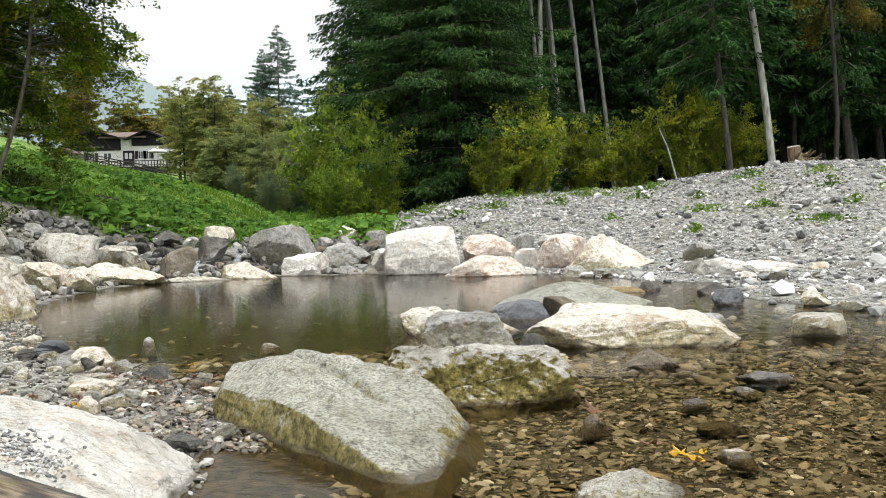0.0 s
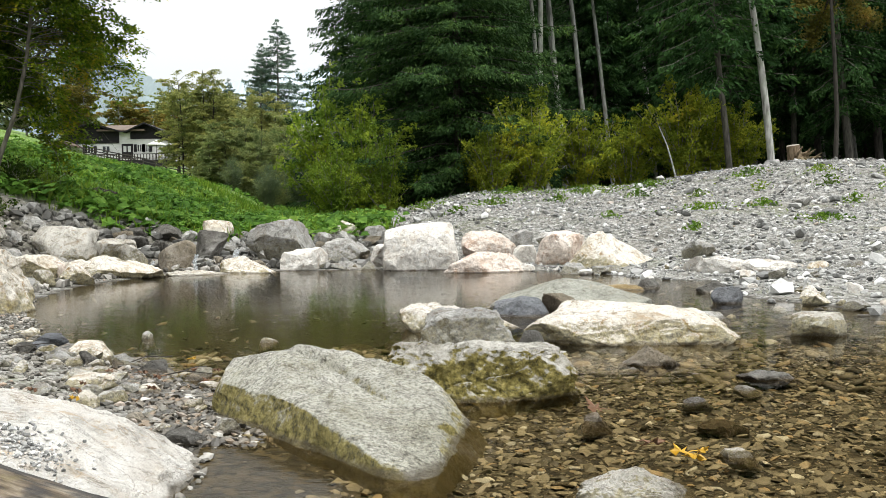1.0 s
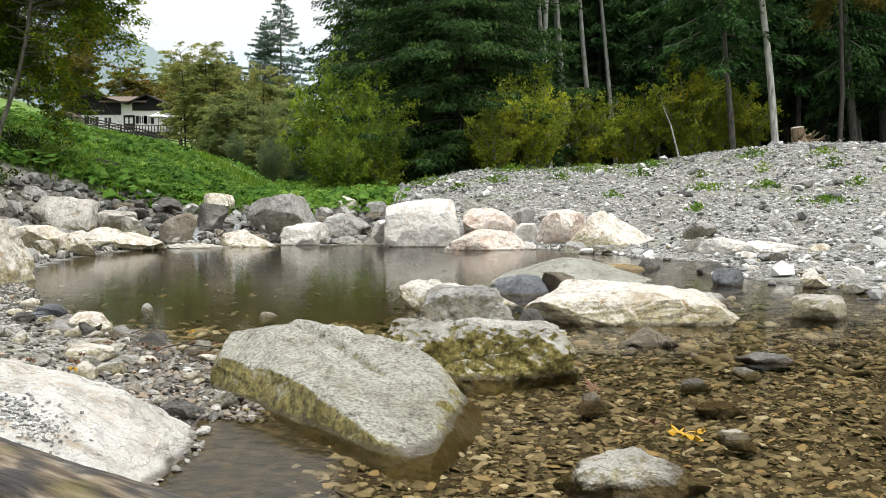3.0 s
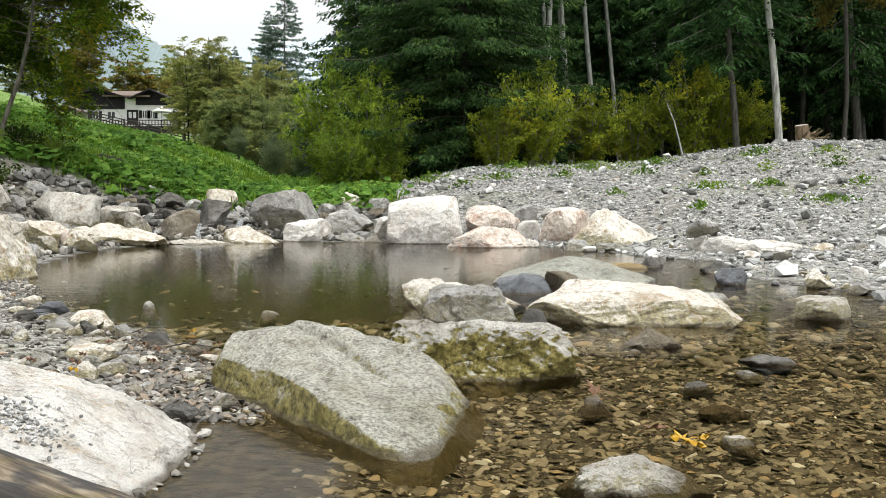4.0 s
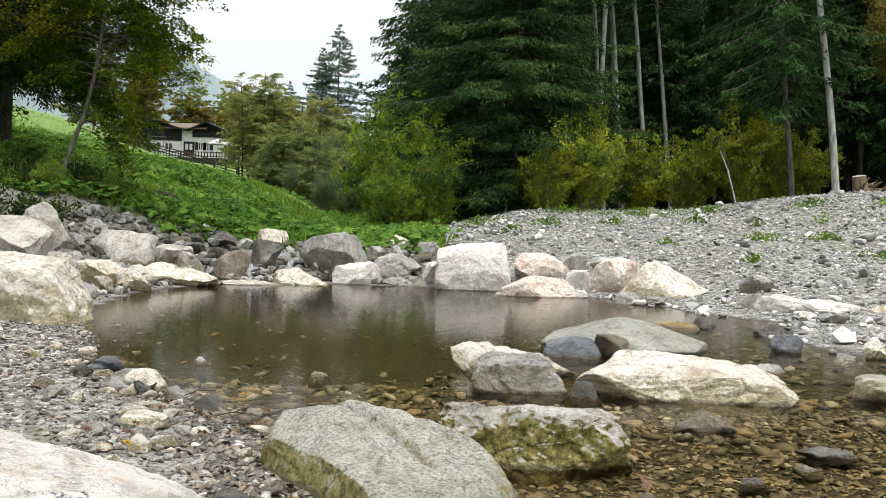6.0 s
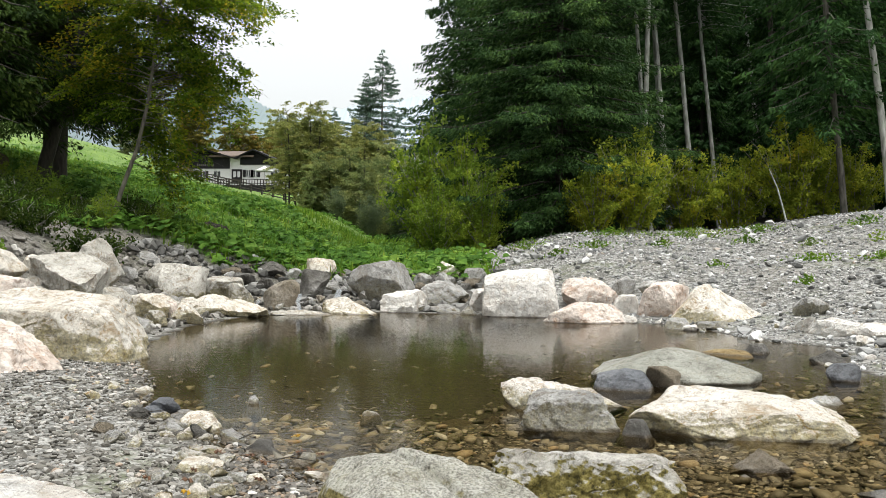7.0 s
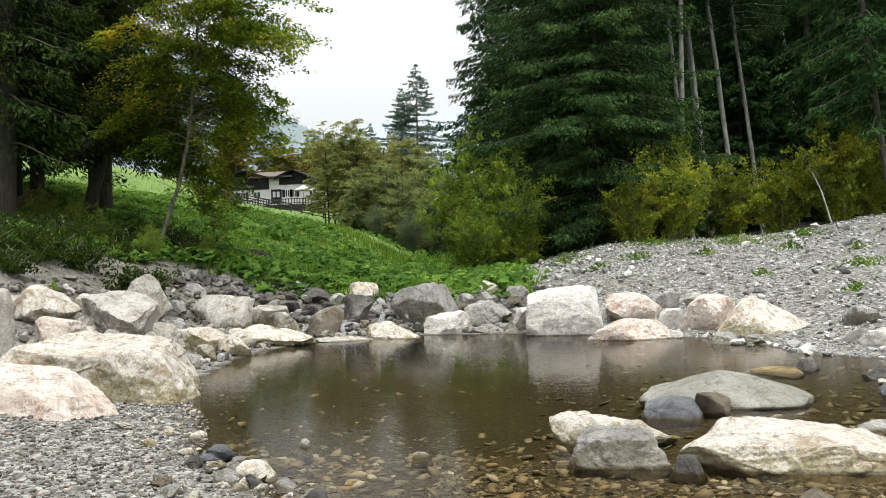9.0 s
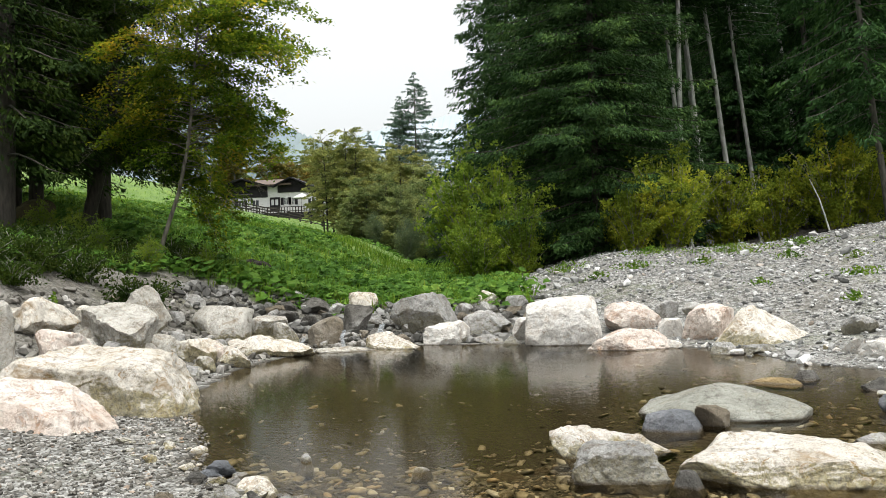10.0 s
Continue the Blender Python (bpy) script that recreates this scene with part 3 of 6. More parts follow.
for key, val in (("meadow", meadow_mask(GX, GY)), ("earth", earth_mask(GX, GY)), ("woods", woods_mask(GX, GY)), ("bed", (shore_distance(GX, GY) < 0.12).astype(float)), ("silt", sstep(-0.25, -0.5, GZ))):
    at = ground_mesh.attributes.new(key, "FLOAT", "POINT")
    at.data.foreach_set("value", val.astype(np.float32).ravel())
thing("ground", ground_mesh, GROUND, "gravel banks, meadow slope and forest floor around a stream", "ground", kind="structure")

water_mesh = mesh_from("water", [(-8, -3, 0), (12, -3, 0), (12, 23, 0), (-8, 23, 0)], [(0, 1, 2, 3)])
thing("water", water_mesh, WATER, "clear shallow stream pool with faint ripples over brown pebbles", "water", kind="structure")


# ---------------------------------------------------------------- boulders
def ico_sphere(sub):
    bm = bmesh.new()
    bmesh.ops.create_icosphere(bm, subdivisions=sub, radius=1.0)
    v = np.array([x.co[:] for x in bm.verts])
    f = np.array([[x.index for x in p.verts] for p in bm.faces])
    bm.free()
    return v, f


SPHERES = {k: ico_sphere(k) for k in (2, 3, 4, 5, 6, 7)}


def fbm(p, scale, seed, octaves=4, gain=0.5):
    """Sum of warped sine lattices: a cheap vectorised rocky noise in -1..1."""
    r = np.random.default_rng(seed)
    out, amp, tot = np.zeros(len(p)), 1.0, 0.0
    for _ in range(octaves):
        acc = 0
        for _ in range(3):
            k = r.normal(size=(3, 3)) * scale
            ph = r.uniform(0, 6.28, 3)
            q = np.sin(p @ k[0] + ph[0] + 1.3 * np.sin(p @ k[1] + ph[1]))
            acc = acc + q * np.sin(p @ k[2] + ph[2])
        out += amp * acc / 2
        tot += amp
        amp *= gain
        scale *= 2.0
    return out / tot


def vertex_normals(p, f):
    n = np.zeros_like(p)
    k = np.cross(p[f[:, 1]] - p[f[:, 0]], p[f[:, 2]] - p[f[:, 0]])
    for c in range(3):
        np.add.at(n, f[:, c], k)
    return n / (np.linalg.norm(n, axis=1)[:, None] + 1e-12)


def break_faces(p, f, form, r, count, amount, tilt):
    """Flatten patches of the surface onto tilted planes, as broken rock has, with small cliffs between them."""
    q = p * form
    n = vertex_normals(q, f)
    pick = r.choice(len(p), count, replace=False)
    c = q[pick]
    m = n[pick] + r.normal(size=(count, 3)) * tilt
    m /= np.linalg.norm(m, axis=1)[:, None]
    d = ((q[:, None, :] - c[None]) ** 2).sum(2) * (1 + 0.5 * r.uniform(size=count))[None]
    near = np.argmin(d, 1)
    off = ((c[near] - q) * m[near]).sum(1)
    return (q + m[near] * np.clip(off, -0.05, 0.05)[:, None] * amount) / form


def rock_points(seed, facets, rough, sub, planes=None, sharp=40.0, aspect=(1.0, 1.0, 0.6), crag=None):
    """Directions times radii of a faceted, worn stone in a unit box (x, y, z: -1..1)."""
    r = np.random.default_rng(seed)
    v, f = SPHERES[sub]
    if planes is None:
        n = r.normal(size=(facets, 3)) * np.array([1, 1, 0.9])
        n = np.concatenate([n, [(r.normal() * 0.18, r.normal() * 0.18, 1.0)], [(0, 0, -1)]])
        n /= np.linalg.norm(n, axis=1)[:, None]
        dist = np.concatenate([r.uniform(0.48, 1.0, facets), [r.uniform(0.55, 0.75), 0.8]])
    else:
        n = np.array([p[:3] for p in planes], float)
        k = np.linalg.norm(n, axis=1)
        n, dist = n / k[:, None], np.array([p[3] for p in planes]) / k
    q = np.maximum(v @ n.T, 0.0) / dist
    inv = np.power((np.power(q, sharp)).sum(1) + 0.72 ** sharp, 1 / sharp)
    p = v / inv[:, None]
    form = np.array(aspect)
    bump = fbm(p * form, 1.5, seed + 1, 3) * 0.5 - np.abs(fbm(p * form, 2.6, seed + 2, 3)) * 0.3
    p = p * (1 + rough * (bump + 0.1))[:, None]
    # chipped faces: flat cuts at many angles, a few of them deep
    for k in range(54 if sub > 3 else 26):
        c = r.normal(size=3)
        c /= np.linalg.norm(c)
        q = p @ c
        cut = q.max() * (1 - abs(r.normal()) * ((0.25 if planes is None else 0.14) if k % 3 == 0 else 0.05) * (0.4 + 3 * min(rough, 0.3)) - 0.008)
        p = p - np.maximum(q - cut, 0)[:, None] * c * 0.97
    crag = (0.4 if planes is None else 0.15) if crag is None else crag
    if crag and sub > 3:
        p = break_faces(p, f, form, r, 26, crag, 0.22)
        p = break_faces(p, f, form, r, 110 if sub > 4 else 60, crag, 0.2)
        if sub > 5:
            p = break_faces(p, f, form, r, 420, 0.8 * crag, 0.22)
    # broken ledges, then fine roughness and pits
    q = fbm(p * form, 1.6, seed + 5, 3) * 4.5
    fr = q - np.floor(q)
    step = (np.floor(q) + np.clip((fr - 0.72) / 0.28, 0, 1)) / 4.5
    p = p * (1 + rough * 0.6 * step)[:, None]
    crease = np.clip(1 - np.abs(fbm(p * form, 1.9, seed + 6, 3)) / 0.03, 0, 1)
    p = p * (1 + rough * (0.30 * fbm(p * form, 4.5, seed + 7, 3, 0.6) - 0.08 * crease))[:, None]
    p = p * (1 + rough * 0.13 * fbm(p * form, 10.0, seed + 3, 4, 0.66) - rough * 0.16 * np.maximum(0, fbm(p * form, 5.0, seed + 4, 3)) ** 2)[:, None]
    return p, f


FAN_AT, FAN_BY = (-0.62, -0.48, -0.38, -0.3, -0.2, 0.0, 0.12, 0.3, 0.45), (-0.022, -0.018, -0.007, 0.002, 0.010, 0.012, 0.007, -0.002, -0.006)


def boulder(x, y, base, w, d, h, material, seed, label, flat=0.65, turn=None, sub=None, planes=None, rough=0.2, name="boulder", sink=0.3, carve=None, crag=None):
    x += y * np.interp(x / y, FAN_AT, FAN_BY) * float(sstep(7, 14, y))
    gz = float(ground_z(x, y))
    bottom = min(base, gz) - (0.1 if w < 0.4 else sink) * h
    if w < 0.3 and gz < 0:
        bottom = max(bottom, -0.45 * w)
        bottom = min(bottom, gz + 0.02)
    sub = sub or (6 if w > 1.4 and y < 9 else 5 if w > 0.65 and y < 21.5 else 4 if w > 0.15 else 3)
    p, f = rock_points(seed, 8, rough, sub, planes, aspect=(1.0, d / w, (base + h - bottom) / w), crag=crag)
    if planes is None:
        span = p.max(0) - p.min(0)
        p = (p - (p.max(0) + p.min(0)) / 2) / span * 2
        if w < 0.3 and gz < 0:
            p[:, 2] = np.tanh(1.4 * p[:, 2]) / math.tanh(1.4)
            p[:, :2] *= 1.45 - 0.45 * p[:, 2:3]
        elif base + h - bottom > 0.7 * w:
            p[:, 2] = np.tanh(1.0 * p[:, 2]) / math.tanh(1.0)
        else:
            p[:, :2] *= (1.08 - 0.30 * p[:, 2:3])
    t = turn if turn is not None else 0.25 * math.sin(seed * 2.7)
    if carve is not None:
        p[:, 2] += carve(p) * np.clip(p[:, 2] * 2.5, 0, 1)
    p = p * np.array([w / 2, d / 2, (base + h - bottom) / 2])
    c, s = math.cos(t), math.sin(t)
    p[:, 2] += (base + h - bottom) / 2
    q = np.stack([p[:, 0] * c - p[:, 1] * s, p[:, 0] * s + p[:, 1] * c, p[:, 2]], 1)
    if planes is None and not (w < 0.3 and gz < 0):
        q[:, 0] *= w / (q[:, 0].max() - q[:, 0].min())
    ob = thing(name, mesh_from(name, q, f, y < 12.5 and sub > 4), material, label, "boulder" if w > 0.4 else "stone")
    ob.location = (x, y, bottom)
    return ob


def slab_ledges(p):
    """Two long splits across the top of the slab, deepest towards its high end."""
    u, v = p[:, 0], p[:, 1] + 0.06 * np.sin(5 * p[:, 0])
    fade = sstep(0.45, -0.15, u)
    return fade * (-0.085 * np.exp(-((v - 0.02 - 0.1 * u) / 0.045) ** 2) + 0.05 * sstep(0.02, 0.10, v - 0.1 * u) - 0.06 * np.exp(-((v - 0.45) / 0.05) ** 2) * sstep(0.2, -0.3, u)) - 0.09 * np.exp(-((u - 0.02) ** 2 + (v - 0.06) ** 2) / 0.008)


# the tilted slab in the foreground, the white block, and the pale rock by the camera
boulder(-0.36, 4.08, 0.0, 1.78, 1.0, 0.375, GNEISS, 5, "big tilted speckled gneiss slab half out of the water", sub=7, rough=0.09, turn=-0.90, sink=0.83, carve=slab_ledges, crag=0.16,
        planes=[(1, 0.43, 0.3, 0.72), (-1, 0.1, 0.1, 0.97), (0.05, -1, 0.22, 0.92), (0.27, 1, 0.25, 0.86), (0.455, 0.05, 1, 0.46), (0, 0, -1, 1), (-0.75, 0.7, 0.6, 1.1)])
boulder(-1.92, 2.9, 0.0, 1.88, 1.82, 0.41, WHITE, 6, "big smooth white limestone boulder with grit in a hollow", sub=7, crag=0.1, rough=0.13, turn=-0.35, sink=0.5,
        planes=[(1, 0, 0.55, 0.98), (-1, 0, 0.3, 1.0), (0, -1, 0.2, 1.0), (0, 1, 0.45, 0.96), (0.12, 0.05, 1, 0.85), (0, 0, -1, 1), (0.8, 0.8, 0.5, 1.2), (0.6, -0.6, 0.8, 1.06), (0.95, 0.3, 0.95, 1.14), (0.4, 0.25, 1, 0.93), (-0.25, -0.4, 1, 0.92), (0.3, 0.7, 0.9, 1.08)])
boulder(-0.72, 19.75, 0.0, 1.62, 1.1, 1.02, WHITE, 7, "large square white limestone block at the water's edge", sub=5, rough=0.11, turn=-0.05, sink=0.15,
        planes=[(1, 0, 0.1, 0.98), (-1, 0, 0.05, 0.98), (0.03, -1, 0.22, 0.96), (0, 1, 0, 1), (-0.10, -0.12, 1, 0.92), (0, 0, -1, 1), (0.8, -0.5, 0.5, 1.2)])
boulder(0.16, 4.97, 0.00, 1.03, 0.84, 0.29, MOSSY, 11, "mossy limestone boulder standing in shallow water", rough=0.3, crag=0.3, turn=-0.08, sub=7, planes=[(1, 0.1, 0.25, 0.95), (-1, 0.15, 0.35, 0.93), (0.1, -1, 0.12, 0.88), (0, 1, 0.4, 0.95), (-0.05, 0.28, 1, 0.8), (0, 0, -1, 1), (0.7, -0.6, 0.2, 1.05)])
boulder(1.49, 7.14, 0.00, 1.52, 1.08, 0.32, CREAM, 12, "long pale limestone boulder with a yellow algae rim in the water", turn=-0.22, sub=7, rough=0.2, crag=0.1, planes=[(1, 0.05, 0.6, 0.99), (-1, 0.15, 0.3, 0.95), (0.05, -1, 0.4, 0.92), (0, 1, 0.5, 0.95), (0.13, 0.08, 1, 0.82), (0, 0, -1, 1), (0.7, -0.7, 0.3, 1.2)])
boulder(0.18, 6.99, 0.00, 0.74, 0.50, 0.28, GREY, 13, "angular grey boulder with a flat top standing in the water", rough=0.22, crag=0.3, sub=6, turn=0.1, planes=[(1, 0, 0.15, 0.96), (-1, 0.1, 0.15, 0.95), (0.08, -1, 0.14, 0.9), (0, 1, 0.1, 0.95), (-0.04, -0.12, 1, 0.86), (0, 0, -1, 1), (0.8, -0.6, 0.3, 1.15)])
boulder(0.08, 7.98, 0.00, 1.14, 0.61, 0.24, CREAM, 14, "pale wedge of limestone lying in the pool")
boulder(0.77, 9.14, 0.00, 0.59, 0.46, 0.25, BLUE, 15, "dark blue-grey slate boulder at the edge of the pool", rough=0.14, turn=-0.15, planes=[(1, 0, 0.3, 0.95), (-1, 0.1, 0.3, 0.95), (0, -1, 0.4, 0.9), (0, 1, 0.3, 0.95), (0.3, -0.3, 1, 0.7), (-0.4, 0.2, 1, 0.78), (0, 0, -1, 1)])
boulder(1.47, 10.23, 0.00, 1.50, 1.25, 0.33, SLABGREY, 16, "large smooth green-grey slab rising from the water", turn=0.1, rough=0.06, crag=0.12, planes=[(1, 0, 1.1, 1.1), (-1, 0.1, 0.9, 1.05), (0.05, -1, 0.8, 1.0), (0, 1, 0.8, 1.0), (0.1, 0, 1, 0.85), (0, 0, -1, 1)])
boulder(1.20, 9.29, 0.00, 0.37, 0.29, 0.21, BROWN, 17, "brown algae-covered stone between two slabs")
boulder(0.66, 6.71, 0.00, 0.16, 0.14, 0.12, DARK, 18, "dark mossy stone at the foot of a grey boulder")
boulder(1.33, 5.80, 0.00, 0.40, 0.29, 0.12, BROWN, 19, "low brown mossy stone in the shallows", rough=0.32, sub=6)
boulder(1.88, 5.18, 0.00, 0.35, 0.24, 0.05, DARK, 20, "flat dark stone poking out of the shallows", rough=0.32, sub=5)
boulder(0.61, 2.95, 0.00, 0.43, 0.30, 0.11, PALEGREY, 21, "rough grey stone with pale veins in the shallows", rough=0.34, crag=0.35, sub=7, turn=0.15, planes=[(1, 0, 0.9, 0.95), (-1, 0.25, 0.6, 0.95), (0.1, -1, 0.5, 0.85), (0, 1, 0.5, 0.9), (0.55, -0.5, 1, 0.66), (-0.5, 0.15, 1, 0.72), (0.1, 0.9, 1, 0.9), (0, 0, -1, 1)])
boulder(3.03, 7.15, 0.00, 0.46, 0.36, 0.19, PALEGREY, 22, "rounded pale grey stone at the edge of the shallows")
boulder(3.28, 10.18, 0.00, 0.34, 0.27, 0.19, BLUE, 23, "blue-grey cobble on the gravel edge")
boulder(2.53, 8.46, 0.00, 0.44, 0.22, 0.08, GREY, 24, "long pale stone lying at the water's edge")
boulder(3.00, 13.00, 0.00, 0.37, 0.33, 0.14, DARK, 25, "small black stone in the stream")
boulder(3.66, 11.94, 0.00, 0.44, 0.31, 0.16, DARK, 26, "dark block of stone in the stream")
boulder(1.13, 3.44, 0.00, 0.10, 0.08, 0.028, CREAM, 27, "small tan stone in the shallows", rough=0.4)
boulder(1.27, 4.52, 0.00, 0.11, 0.09, 0.02, BLUE, 28, "blue-grey cobble in the shallows", rough=0.4)
boulder(1.65, 4.82, 0.00, 0.10, 0.085, 0.022, GREY, 29, "dark cobble in the shallows", rough=0.4)
boulder(0.69, 4.10, 0.00, 0.09, 0.07, 0.035, BROWN, 30, "small brown stone with dead leaves", rough=0.4)
boulder(1.26, 4.08, -0.02, 0.18, 0.14, 0.012, BROWN, 31, "flat brown stone just under the water", rough=0.4)
boulder(-2.55, 7.55, 0.00, 0.13, 0.12, 0.06, GREY, 32, "grey cobble standing alone in the pool")
boulder(-1.43, 7.18, 0.00, 0.12, 0.09, 0.04, PALEGREY, 33, "flat pale cobble in the pool")
boulder(-2.57, 6.36, 0.00, 0.22, 0.18, 0.13, CREAM, 34, "pale cobble on the gravel edge")
boulder(-3.10, 6.96, 0.00, 0.21, 0.17, 0.12, BLUE, 35, "grey cobble on the gravel edge")
boulder(-2.74, 6.23, 0.00, 0.24, 0.19, 0.10, GREY, 36, "grey cobble half buried in gravel")
boulder(-1.67, 4.90, 0.00, 0.26, 0.20, 0.04, BROWN, 37, "brown algae-covered stone beside the gravel bar")
boulder(-0.99, 3.95, 0.00, 0.08, 0.06, 0.07, GREY, 38, "pale cobble wedged beside a boulder")
boulder(-1.90, 5.80, 0.00, 0.14, 0.11, 0.07, DARK, 39, "small dark stone on the gravel bar")
boulder(-1.12, 3.73, 0.00, 0.18, 0.14, 0.07, DARK, 40, "dark wet stone in the narrow channel")
boulder(-2.05, 5.14, 0.00, 0.33, 0.26, 0.10, CREAM, 41, "low pale stone on the gravel bar")
boulder(-3.39, 20.38, 0.00, 1.04, 0.82, 0.53, WHITE, 42, "bright white limestone boulder at the water's edge")
boulder(-2.48, 20.42, 0.00, 0.83, 0.66, 0.20, GREY, 43, "flat grey stone at the water's edge")
boulder(-1.85, 19.99, 0.00, 0.41, 0.32, 0.22, GREY, 44, "grey stone at the water's edge")
boulder(-2.56, 21.06, 0.15, 1.30, 1.02, 0.58, GREY, 45, "rounded grey boulder on the far bank")
boulder(-1.37, 19.46, 0.00, 0.45, 0.35, 0.22, DARK, 46, "dark stone at the foot of a white block")
boulder(0.74, 18.27, 0.00, 1.87, 0.82, 0.43, PINK, 47, "long orange-stained limestone slab at the water's edge", flat=0.7)
boulder(0.83, 20.97, 0.24, 1.33, 1.04, 0.63, PINK, 48, "rounded pink-white boulder on the far bank")
boulder(1.78, 21.70, 0.41, 0.57, 0.45, 0.45, GREY, 49, "grey oval stone on the far bank")
boulder(1.69, 19.83, 0.15, 0.64, 0.50, 0.37, WHITE, 50, "white boulder on the far bank")
boulder(2.46, 19.40, 0.08, 1.14, 0.89, 0.75, PINK, 51, "steep pinkish boulder with a sharp ridge")
boulder(3.47, 18.74, 0.02, 2.08, 1.21, 0.79, CREAM, 52, "large sloping wedge of pale limestone", flat=0.6)
boulder(2.42, 16.89, 0.00, 0.52, 0.41, 0.23, GREY, 53, "grey stone at the water's edge")
boulder(3.12, 17.06, 0.00, 0.68, 0.54, 0.16, GREY, 54, "low grey stone at the water's edge")
boulder(-4.05, 21.3, 0.25, 1.62, 1.25, 0.95, GREY, 55, "large mottled dark grey boulder beside the cascade")
boulder(-2.85, 23.84, 0.68, 0.97, 0.77, 0.49, CREAM, 56, "white-yellow boulder on the far bank")
boulder(-3.30, 22.69, 0.44, 0.52, 0.42, 0.43, GREY, 57, "grey boulder on the far bank")
boulder(-1.99, 23.22, 0.55, 0.61, 0.48, 0.47, GREY, 58, "grey stone above the white block")
boulder(-1.71, 20.43, 0.17, 0.38, 0.30, 0.41, WHITE, 59, "pale stone beside the white block")
boulder(0.82, 25.31, 0.93, 0.86, 0.68, 0.42, WHITE, 60, "white boulder on the gravel slope")
boulder(3.11, 24.23, 0.83, 0.65, 0.52, 0.39, GREY, 61, "grey boulder on the gravel slope")
boulder(4.22, 24.32, 0.81, 0.90, 0.71, 0.42, CREAM, 62, "pale boulder on the gravel slope")
boulder(5.45, 25.69, 0.96, 0.55, 0.44, 0.40, DARK, 63, "dark boulder on the gravel slope")
boulder(5.99, 25.46, 0.94, 0.75, 0.60, 0.29, GREY, 64, "pale flat boulder on the gravel slope")
boulder(3.14, 29.23, 1.24, 0.63, 0.50, 0.34, WHITE, 65, "white stone high on the gravel slope")
boulder(5.27, 18.03, 0.20, 0.68, 0.53, 0.41, GREY, 66, "pale grey boulder on the gravel bank")
boulder(5.23, 15.24, -0.07, 2.15, 1.04, 0.44, WHITE, 67, "long low white limestone slab on the gravel bank", flat=0.5)
boulder(6.33, 14.66, 0.04, 0.50, 0.40, 0.25, CREAM, 68, "pale boulder on the gravel bank")
boulder(6.66, 14.15, 0.02, 0.46, 0.36, 0.30, GREY, 69, "grey boulder on the gravel bank")
boulder(4.73, 11.15, -0.01, 0.45, 0.36, 0.18, GREY, 70, "pale stone at the gravel edge")
boulder(4.12, 9.70, 0.01, 0.31, 0.25, 0.12, CREAM, 71, "yellowish stone at the gravel edge")
boulder(4.30, 9.10, -0.05, 0.30, 0.23, 0.17, GREY, 72, "grey stone at the gravel edge")
boulder(-6.48, 17.66, 0.00, 1.73, 0.85, 0.47, CREAM, 73, "long flat cream-brown limestone slab at the water's edge", flat=0.6)
boulder(-6.71, 15.79, 0.00, 0.64, 0.50, 0.43, PINK, 74, "white-orange stone at the water's edge")
boulder(-6.38, 14.51, 0.00, 0.39, 0.31, 0.33, PALEGREY, 75, "grey stone at the water's edge")
boulder(-7.74, 18.44, 0.32, 1.36, 1.06, 0.77, PALEGREY, 76, "large rounded grey boulder on the meadow bank")
boulder(-7.06, 19.30, 0.31, 0.91, 0.72, 0.49, PALEGREY, 77, "speckled grey boulder on the meadow bank")
boulder(-6.47, 18.84, 0.26, 0.72, 0.57, 0.41, PALEGREY, 78, "smooth grey boulder on the meadow bank")
boulder(-5.89, 19.53, 0.10, 0.87, 0.77, 0.64, BROWN, 79, "brown wet boulder beside the cascade")
boulder(-5.54, 20.78, 0.25, 0.82, 0.64, 0.71, DARK, 80, "dark wet boulder in the cascade")
boulder(-4.63, 19.54, -0.03, 1.59, 0.78, 0.40, CREAM, 81, "flat brown slab under the cascade", flat=0.5)
boulder(-5.34, 18.90, -0.03, 1.41, 0.70, 0.14, PALEGREY, 82, "thin flat stone at the foot of the cascade", flat=0.4)
boulder(-5.95, 22.78, 0.76, 0.80, 0.63, 0.47, CREAM, 83, "pale brown boulder above the cascade")
boulder(-6.02, 10.21, 0.00, 2.20, 1.31, 0.88, CREAM, 84, "big cream limestone boulder with dark stained underside at the beach", sub=7, rough=0.17, turn=0.1, planes=[(1, 0, 0.25, 0.95), (-1, 0.1, 0.4, 0.95), (0.1, -1, -0.05, 0.85), (0, 1, 0.3, 0.95), (0.1, -0.25, 1, 0.8), (0, 0, -1, 1), (0.75, -0.6, 0.3, 1.1)])
boulder(-5.90, 8.67, -0.15, 1.73, 0.99, 0.84, PINK, 85, "big pink-white boulder on the gravel beach", sub=7, rough=0.17, turn=0.0, planes=[(1, 0, 0.8, 0.9), (-1, 0, 0.3, 1), (0, -1, 0.5, 0.9), (0, 1, 0.3, 0.95), (0.35, -0.2, 1, 0.75), (0, 0, -1, 1)])
boulder(-7.76, 10.71, 0.57, 0.74, 0.58, 0.87, PALEGREY, 86, "dark grey boulder on the meadow bank")
boulder(-8.73, 13.34, 0.83, 1.17, 0.91, 0.62, CREAM, 87, "brown-topped boulder on the meadow bank")
boulder(-7.95, 14.52, 0.46, 1.70, 1.31, 0.84, PALEGREY, 88, "pale grey cracked boulder on the meadow bank")
boulder(-8.23, 16.23, 0.73, 0.95, 0.56, 0.85, PALEGREY, 89, "pointed grey boulder on the meadow bank")
boulder(-7.63, 12.27, 0.63, 0.89, 0.69, 0.35, PINK, 90, "orange-pink boulder on the meadow bank")
